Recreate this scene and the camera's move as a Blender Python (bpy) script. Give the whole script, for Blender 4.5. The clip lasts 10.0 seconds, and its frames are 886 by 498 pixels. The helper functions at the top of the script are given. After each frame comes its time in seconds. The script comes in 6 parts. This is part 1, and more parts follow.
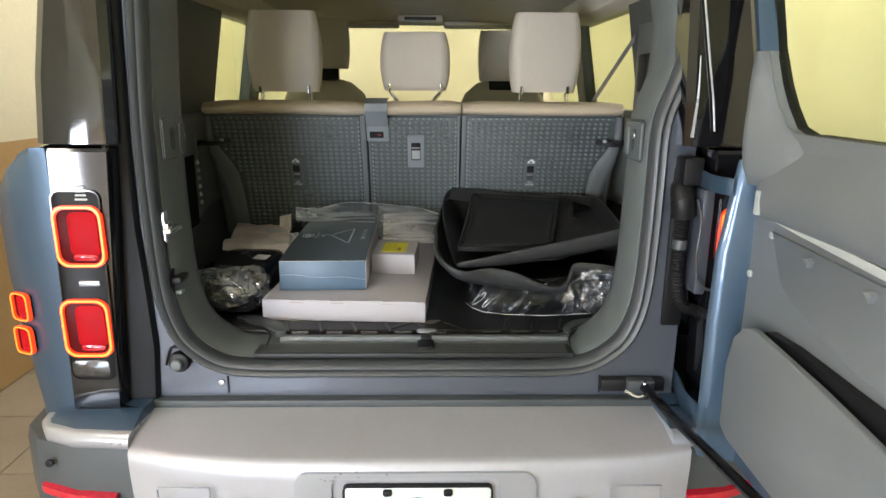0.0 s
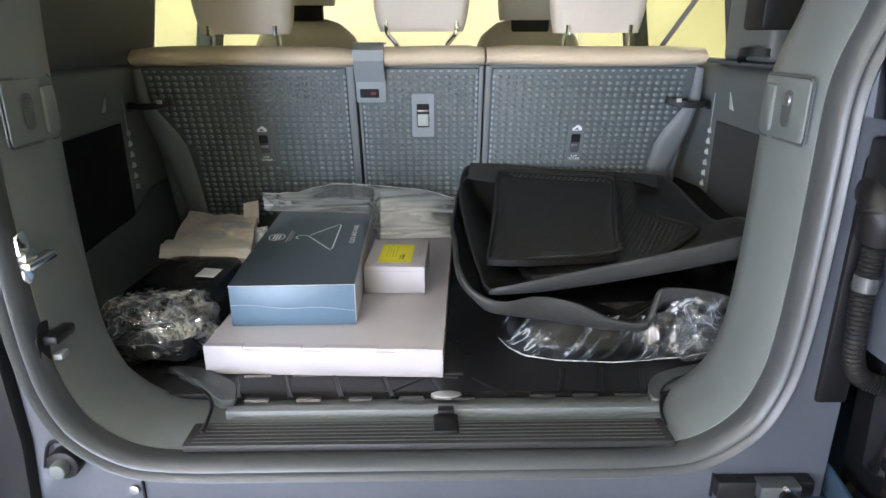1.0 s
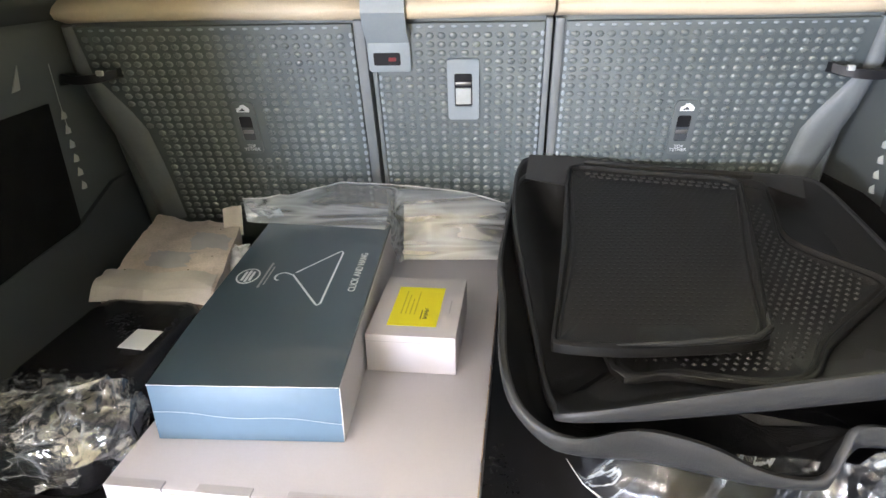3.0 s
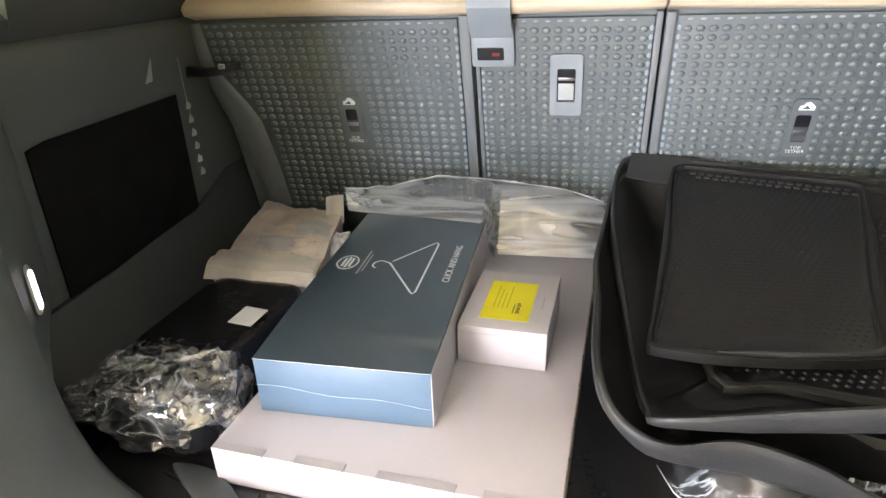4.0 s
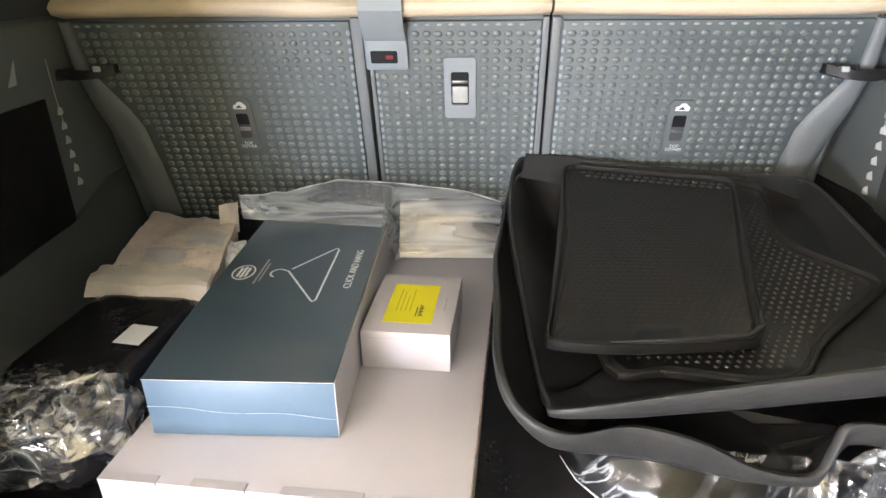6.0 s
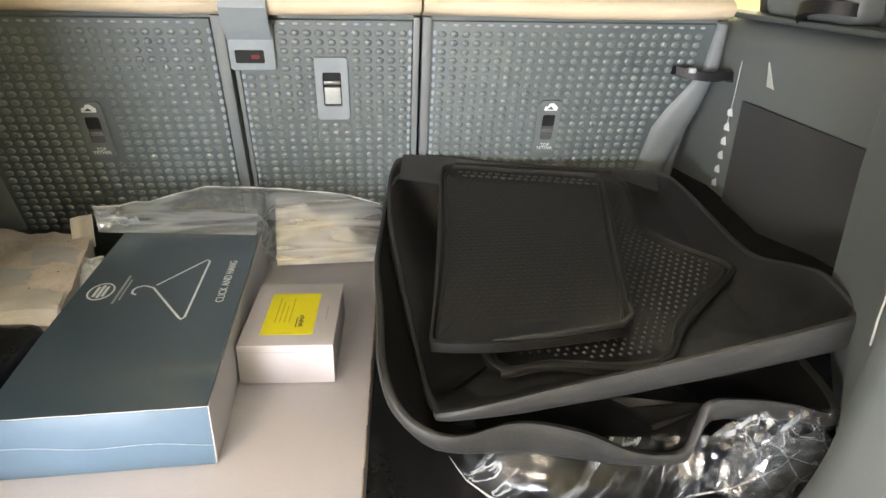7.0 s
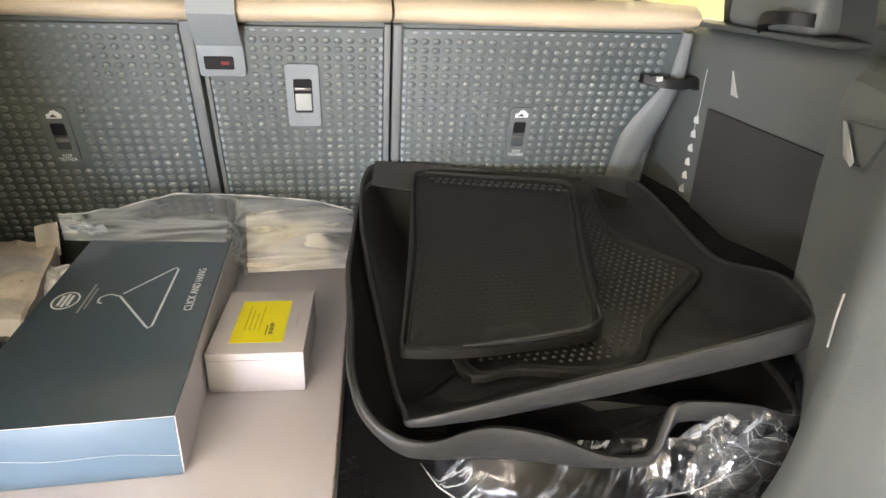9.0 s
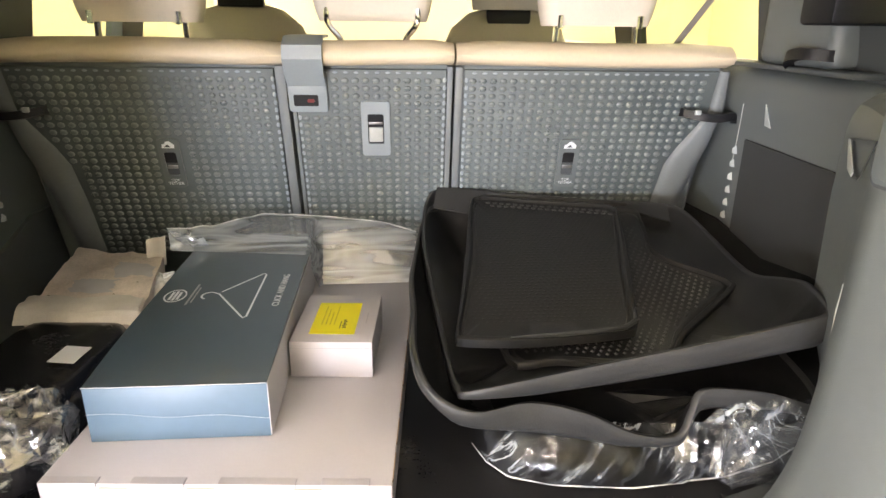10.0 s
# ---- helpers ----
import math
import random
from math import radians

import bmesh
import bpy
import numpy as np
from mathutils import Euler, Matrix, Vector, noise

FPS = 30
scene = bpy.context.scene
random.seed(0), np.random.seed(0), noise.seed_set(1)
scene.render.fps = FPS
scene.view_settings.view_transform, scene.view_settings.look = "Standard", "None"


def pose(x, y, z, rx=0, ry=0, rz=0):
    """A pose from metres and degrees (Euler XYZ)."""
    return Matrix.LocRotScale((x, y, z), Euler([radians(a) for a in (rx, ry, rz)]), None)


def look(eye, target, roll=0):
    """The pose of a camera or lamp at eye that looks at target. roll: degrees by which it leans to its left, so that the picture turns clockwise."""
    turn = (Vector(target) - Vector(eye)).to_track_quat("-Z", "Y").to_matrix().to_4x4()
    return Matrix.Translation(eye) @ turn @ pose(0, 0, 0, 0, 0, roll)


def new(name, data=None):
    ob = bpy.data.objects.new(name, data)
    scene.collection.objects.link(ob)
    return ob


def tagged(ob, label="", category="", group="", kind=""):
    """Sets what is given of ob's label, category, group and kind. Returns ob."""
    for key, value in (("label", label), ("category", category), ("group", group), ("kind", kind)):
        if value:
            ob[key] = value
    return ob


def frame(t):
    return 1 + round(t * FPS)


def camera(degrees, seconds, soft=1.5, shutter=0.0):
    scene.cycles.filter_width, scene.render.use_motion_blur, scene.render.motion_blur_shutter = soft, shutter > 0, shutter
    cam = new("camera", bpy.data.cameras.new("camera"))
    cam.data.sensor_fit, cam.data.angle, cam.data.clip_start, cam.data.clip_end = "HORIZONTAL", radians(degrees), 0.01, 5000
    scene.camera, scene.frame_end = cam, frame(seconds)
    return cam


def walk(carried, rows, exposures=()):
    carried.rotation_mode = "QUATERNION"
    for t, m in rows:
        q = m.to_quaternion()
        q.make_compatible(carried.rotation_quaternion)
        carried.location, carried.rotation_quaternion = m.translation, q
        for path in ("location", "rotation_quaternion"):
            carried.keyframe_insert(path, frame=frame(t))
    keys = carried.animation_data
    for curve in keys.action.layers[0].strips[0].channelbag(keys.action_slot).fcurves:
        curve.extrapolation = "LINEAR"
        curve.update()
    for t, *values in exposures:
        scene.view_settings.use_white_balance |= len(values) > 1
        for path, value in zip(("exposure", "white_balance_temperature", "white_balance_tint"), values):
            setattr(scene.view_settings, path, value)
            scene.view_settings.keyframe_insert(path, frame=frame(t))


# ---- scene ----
cam = camera(69.9, 10.0)
PATH = [
    (0, (0.066, -1.264, 1.482), (0.099, 0.673, 0.986), 0.3),
    (0.5, (0.02, -0.975, 1.48), (0.088, 0.938, 0.901), 0.3),
    (1, (0.03, -0.678, 1.468), (0.061, 1.214, 0.819), -0.1),
    (1.5, (0.081, -0.399, 1.476), (0.089, 1.47, 0.765), -0.6),
    (2, (0.062, -0.248, 1.475), (0.065, 1.598, 0.705), -0.7),
    (2.2, (0.051, -0.207, 1.475), (0.061, 1.631, 0.687), -0.5),
    (3.5, (0.06, -0.155, 1.478), (-0.242, 1.638, 0.645), -1.8),
    (4, (0.051, -0.168, 1.476), (-0.374, 1.602, 0.647), -2.2),
    (4.5, (0.045, -0.176, 1.479), (-0.441, 1.58, 0.655), -2.4),
    (5, (0.047, -0.179, 1.479), (-0.411, 1.587, 0.659), -2.3),
    (5.5, (0.053, -0.173, 1.476), (-0.266, 1.623, 0.656), -1.6),
    (7, (0.067, -0.146, 1.473), (0.294, 1.662, 0.648), 1.3),
    (7.5, (0.07, -0.144, 1.475), (0.419, 1.642, 0.645), 2.1),
    (8, (0.076, -0.144, 1.474), (0.471, 1.633, 0.644), 2.4),
    (8.5, (0.079, -0.146, 1.474), (0.458, 1.636, 0.649), 2.3),
    (9, (0.076, -0.15, 1.475), (0.375, 1.656, 0.669), 1.9),
    (9.5, (0.073, -0.185, 1.475), (0.271, 1.657, 0.72), 1.2),
    (10, (0.067, -0.295, 1.467), (0.183, 1.585, 0.795), 0.7),
]
walk(cam, [(t, look(eye, target, roll)) for t, eye, target, roll in PATH],
     exposures=[(0.0, -0.12, 6750, 15), (0.5, 0.06, 6650, 19), (1.0, 0.52, 6200, 19), (2.2, 1.02, 6200, 18), (3.5, 1.24, 6800, 23), (5.5, 1.24, 6850, 23), (7.0, 1.12, 7300, 19), (10.0, 1.10, 7350, 23)])

# ---- light: daylight lamps added in unseen openings behind, warm ceiling lamps ----
world = bpy.data.worlds.new("sky")
scene.world = world
world.use_nodes = True
sky = world.node_tree.nodes.new("ShaderNodeTexSky")
sky.sky_type, sky.sun_disc, sky.sun_elevation, sky.sun_rotation = "NISHITA", False, radians(50), radians(150)
world.node_tree.links.new(sky.outputs[0], world.node_tree.nodes["Background"].inputs[0])
world.node_tree.nodes["Background"].inputs[1].default_value = 0.10


def area_lamp(name, m, sx, sy, watts, colour):
    data = bpy.data.lights.new(name, "AREA")
    data.shape, data.size, data.size_y, data.energy, data.color = "RECTANGLE", sx, sy, watts, colour
    ob = new(name, data)
    ob.matrix_world = m
    return ob


# lamp added in an unseen opening, kept left so the left seat stays dark
area_lamp("daylight_south", look((-1.4, -3.95, 0.62), (-1.4, 0, 0.8)), 1.04, 1.1, 132, (0.70, 0.83, 1.0))
area_lamp("daylight_west", look((-2.06, -2.14, 1.03), (0.0, -2.14, 1.03)), 0.72, 0.48, 62, (0.80, 0.90, 1.0))

# ---- materials ----


def material(name, colour, rough=0.5, metal=0.0, vary=0.12, scale=6.0, bump=0.0, bump_scale=200.0, coat=0.0, spec=0.5,
             emit=None, power=0.0, alpha=1.0, sheen=0.0, rough_vary=0.08, coat_rough=0.04):
    m = bpy.data.materials.new(name)
    m.use_nodes = True
    n, l = m.node_tree.nodes, m.node_tree.links
    b = n["Principled BSDF"]
    b.inputs["Roughness"].default_value, b.inputs["Metallic"].default_value = rough, metal
    b.inputs["Coat Weight"].default_value, b.inputs["Specular IOR Level"].default_value = coat, spec
    b.inputs["Coat Roughness"].default_value = coat_rough
    b.inputs["Sheen Weight"].default_value = sheen
    b.inputs["Base Color"].default_value = (*colour, 1)
    coord = n.new("ShaderNodeTexCoord")
    if vary:
        big, fine, mix = n.new("ShaderNodeTexNoise"), n.new("ShaderNodeTexNoise"), n.new("ShaderNodeMath")
        big.inputs["Scale"].default_value, big.inputs["Detail"].default_value = scale, 5
        fine.inputs["Scale"].default_value, fine.inputs["Detail"].default_value = scale * 22, 3
        l.new(coord.outputs["Object"], big.inputs["Vector"]), l.new(coord.outputs["Object"], fine.inputs["Vector"])
        mix.operation = "MULTIPLY_ADD"
        l.new(fine.outputs[0], mix.inputs[0]), l.new(big.outputs[0], mix.inputs[2])
        mix.inputs[1].default_value = 0.5
        ramp = n.new("ShaderNodeValToRGB")
        l.new(mix.outputs[0], ramp.inputs[0])
        ramp.color_ramp.elements[0].position, ramp.color_ramp.elements[1].position = 0.5, 1.0
        ramp.color_ramp.elements[0].color = (*[c * (1 - vary) for c in colour], 1)
        ramp.color_ramp.elements[1].color = (*[min(1, c * (1 + vary)) for c in colour], 1)
        l.new(ramp.outputs[0], b.inputs["Base Color"])
        if rough_vary:
            span = n.new("ShaderNodeMapRange")
            span.inputs["From Min"].default_value, span.inputs["From Max"].default_value = 0.4, 1.1
            span.inputs["To Min"].default_value, span.inputs["To Max"].default_value = max(0.02, rough - rough_vary), min(1, rough + rough_vary)
            l.new(mix.outputs[0], span.inputs["Value"]), l.new(span.outputs[0], b.inputs["Roughness"])
    if bump:
        grain, bp = n.new("ShaderNodeTexNoise"), n.new("ShaderNodeBump")
        grain.inputs["Scale"].default_value, grain.inputs["Detail"].default_value = bump_scale, 4
        bp.inputs["Strength"].default_value, bp.inputs["Distance"].default_value = bump, 0.002
        l.new(coord.outputs["Object"], grain.inputs["Vector"])
        l.new(grain.outputs[0], bp.inputs["Height"]), l.new(bp.outputs[0], b.inputs["Normal"])
    if emit:
        b.inputs["Emission Color"].default_value, b.inputs["Emission Strength"].default_value = (*emit, 1), power
    return m


def glass(name, tint, rough=0.0):
    m = bpy.data.materials.new(name)
    m.use_nodes = True
    n, l = m.node_tree.nodes, m.node_tree.links
    n.remove(n["Principled BSDF"])
    clear, gloss, mix = n.new("ShaderNodeBsdfTransparent"), n.new("ShaderNodeBsdfGlossy"), n.new("ShaderNodeMixShader")
    clear.inputs[0].default_value = (*tint, 1)
    gloss.inputs["Roughness"].default_value = rough
    mix.inputs[0].default_value = 0.05
    l.new(clear.outputs[0], mix.inputs[1]), l.new(gloss.outputs[0], mix.inputs[2])
    l.new(mix.outputs[0], n["Material Output"].inputs[0])
    return m


def film_plastic(name, tint, gloss_share, rough, bump, bump_scale, milky=0.06, crease=0.0, crease_scale=20.0, crease_stretch=(1, 1, 1), crease_width=0.03, crease_turn=0.0, cells=0.0):
    """Clear packing film: mostly see-through, with glints painted as white haze on its creases."""
    m = glass(name, tint, rough)
    n, l = m.node_tree.nodes, m.node_tree.links
    coord, grain, bp = n.new("ShaderNodeTexCoord"), n.new("ShaderNodeTexNoise"), n.new("ShaderNodeBump")
    grain.inputs["Scale"].default_value, grain.inputs["Detail"].default_value = bump_scale, 3
    grain.inputs["Distortion"].default_value = 1.2
    bp.inputs["Strength"].default_value, bp.inputs["Distance"].default_value = bump, 0.02
    l.new(coord.outputs["Object"], grain.inputs["Vector"]), l.new(grain.outputs[0], bp.inputs["Height"])
    mix = [x for x in n if x.type == "MIX_SHADER"][0]
    gl = [x for x in n if x.type == "BSDF_GLOSSY"][0]
    l.new(bp.outputs[0], gl.inputs["Normal"])
    mix.inputs[0].default_value = gloss_share
    milk, haze, both = n.new("ShaderNodeBsdfTranslucent"), n.new("ShaderNodeBsdfDiffuse"), n.new("ShaderNodeMixShader")
    milk.inputs[0].default_value = haze.inputs[0].default_value = (0.74, 0.80, 0.85, 1)
    both.inputs[0].default_value = 0.4
    l.new(haze.outputs[0], both.inputs[1]), l.new(milk.outputs[0], both.inputs[2])
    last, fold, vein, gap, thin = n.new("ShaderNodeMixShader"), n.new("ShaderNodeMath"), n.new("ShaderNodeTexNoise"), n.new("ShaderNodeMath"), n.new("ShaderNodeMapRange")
    # painted glints on creases: white haze in thin winding lines where a noise crosses its middle
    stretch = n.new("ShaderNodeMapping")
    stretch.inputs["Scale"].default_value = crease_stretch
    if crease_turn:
        # turned first, then stretched: straight slanting streaks of painted glint
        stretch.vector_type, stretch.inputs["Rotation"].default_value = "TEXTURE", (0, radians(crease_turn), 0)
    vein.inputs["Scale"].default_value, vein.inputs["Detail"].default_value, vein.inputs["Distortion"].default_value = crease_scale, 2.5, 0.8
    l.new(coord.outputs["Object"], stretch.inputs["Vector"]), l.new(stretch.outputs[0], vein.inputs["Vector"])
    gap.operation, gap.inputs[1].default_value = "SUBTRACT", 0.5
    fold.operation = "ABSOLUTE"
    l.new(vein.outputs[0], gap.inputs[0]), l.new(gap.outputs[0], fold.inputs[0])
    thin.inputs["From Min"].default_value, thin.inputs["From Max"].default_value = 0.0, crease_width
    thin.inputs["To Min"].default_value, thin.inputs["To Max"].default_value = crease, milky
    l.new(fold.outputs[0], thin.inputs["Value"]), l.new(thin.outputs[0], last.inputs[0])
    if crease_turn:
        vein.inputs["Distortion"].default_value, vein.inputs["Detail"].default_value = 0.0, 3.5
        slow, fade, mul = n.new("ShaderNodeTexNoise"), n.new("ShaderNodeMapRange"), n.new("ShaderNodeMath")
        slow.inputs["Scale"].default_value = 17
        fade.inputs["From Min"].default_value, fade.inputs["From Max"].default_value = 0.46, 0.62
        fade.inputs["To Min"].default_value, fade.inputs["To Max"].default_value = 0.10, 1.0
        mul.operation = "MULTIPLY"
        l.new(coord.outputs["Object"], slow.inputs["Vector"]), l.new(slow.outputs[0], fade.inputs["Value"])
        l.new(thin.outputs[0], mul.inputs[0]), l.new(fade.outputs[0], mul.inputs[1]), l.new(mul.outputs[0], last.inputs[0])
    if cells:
        # crumpled facets: glints painted white on straight creases between cells and on some cells, thinned out by a
        # slow noise
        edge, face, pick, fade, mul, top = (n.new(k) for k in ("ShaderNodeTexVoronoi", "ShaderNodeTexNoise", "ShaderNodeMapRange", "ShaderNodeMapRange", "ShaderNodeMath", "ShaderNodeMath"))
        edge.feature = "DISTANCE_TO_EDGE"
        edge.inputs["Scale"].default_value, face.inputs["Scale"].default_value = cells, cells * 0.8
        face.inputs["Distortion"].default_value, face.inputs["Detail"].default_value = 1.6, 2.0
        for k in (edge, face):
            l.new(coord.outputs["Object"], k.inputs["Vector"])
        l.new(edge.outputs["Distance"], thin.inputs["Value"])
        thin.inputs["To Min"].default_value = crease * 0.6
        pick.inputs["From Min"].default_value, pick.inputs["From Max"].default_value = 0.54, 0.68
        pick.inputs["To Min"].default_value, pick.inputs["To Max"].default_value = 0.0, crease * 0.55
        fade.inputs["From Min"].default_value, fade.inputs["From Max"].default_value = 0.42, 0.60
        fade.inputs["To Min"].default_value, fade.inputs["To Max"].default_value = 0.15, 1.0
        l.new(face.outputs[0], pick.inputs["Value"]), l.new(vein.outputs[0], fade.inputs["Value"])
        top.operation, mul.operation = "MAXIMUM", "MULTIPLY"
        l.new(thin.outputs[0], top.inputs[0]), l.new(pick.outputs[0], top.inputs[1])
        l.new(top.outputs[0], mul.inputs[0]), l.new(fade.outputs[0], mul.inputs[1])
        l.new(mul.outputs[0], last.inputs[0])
    l.new(mix.outputs[0], last.inputs[1]), l.new(both.outputs[0], last.inputs[2])
    l.new(last.outputs[0], n["Material Output"].inputs[0])
    return m


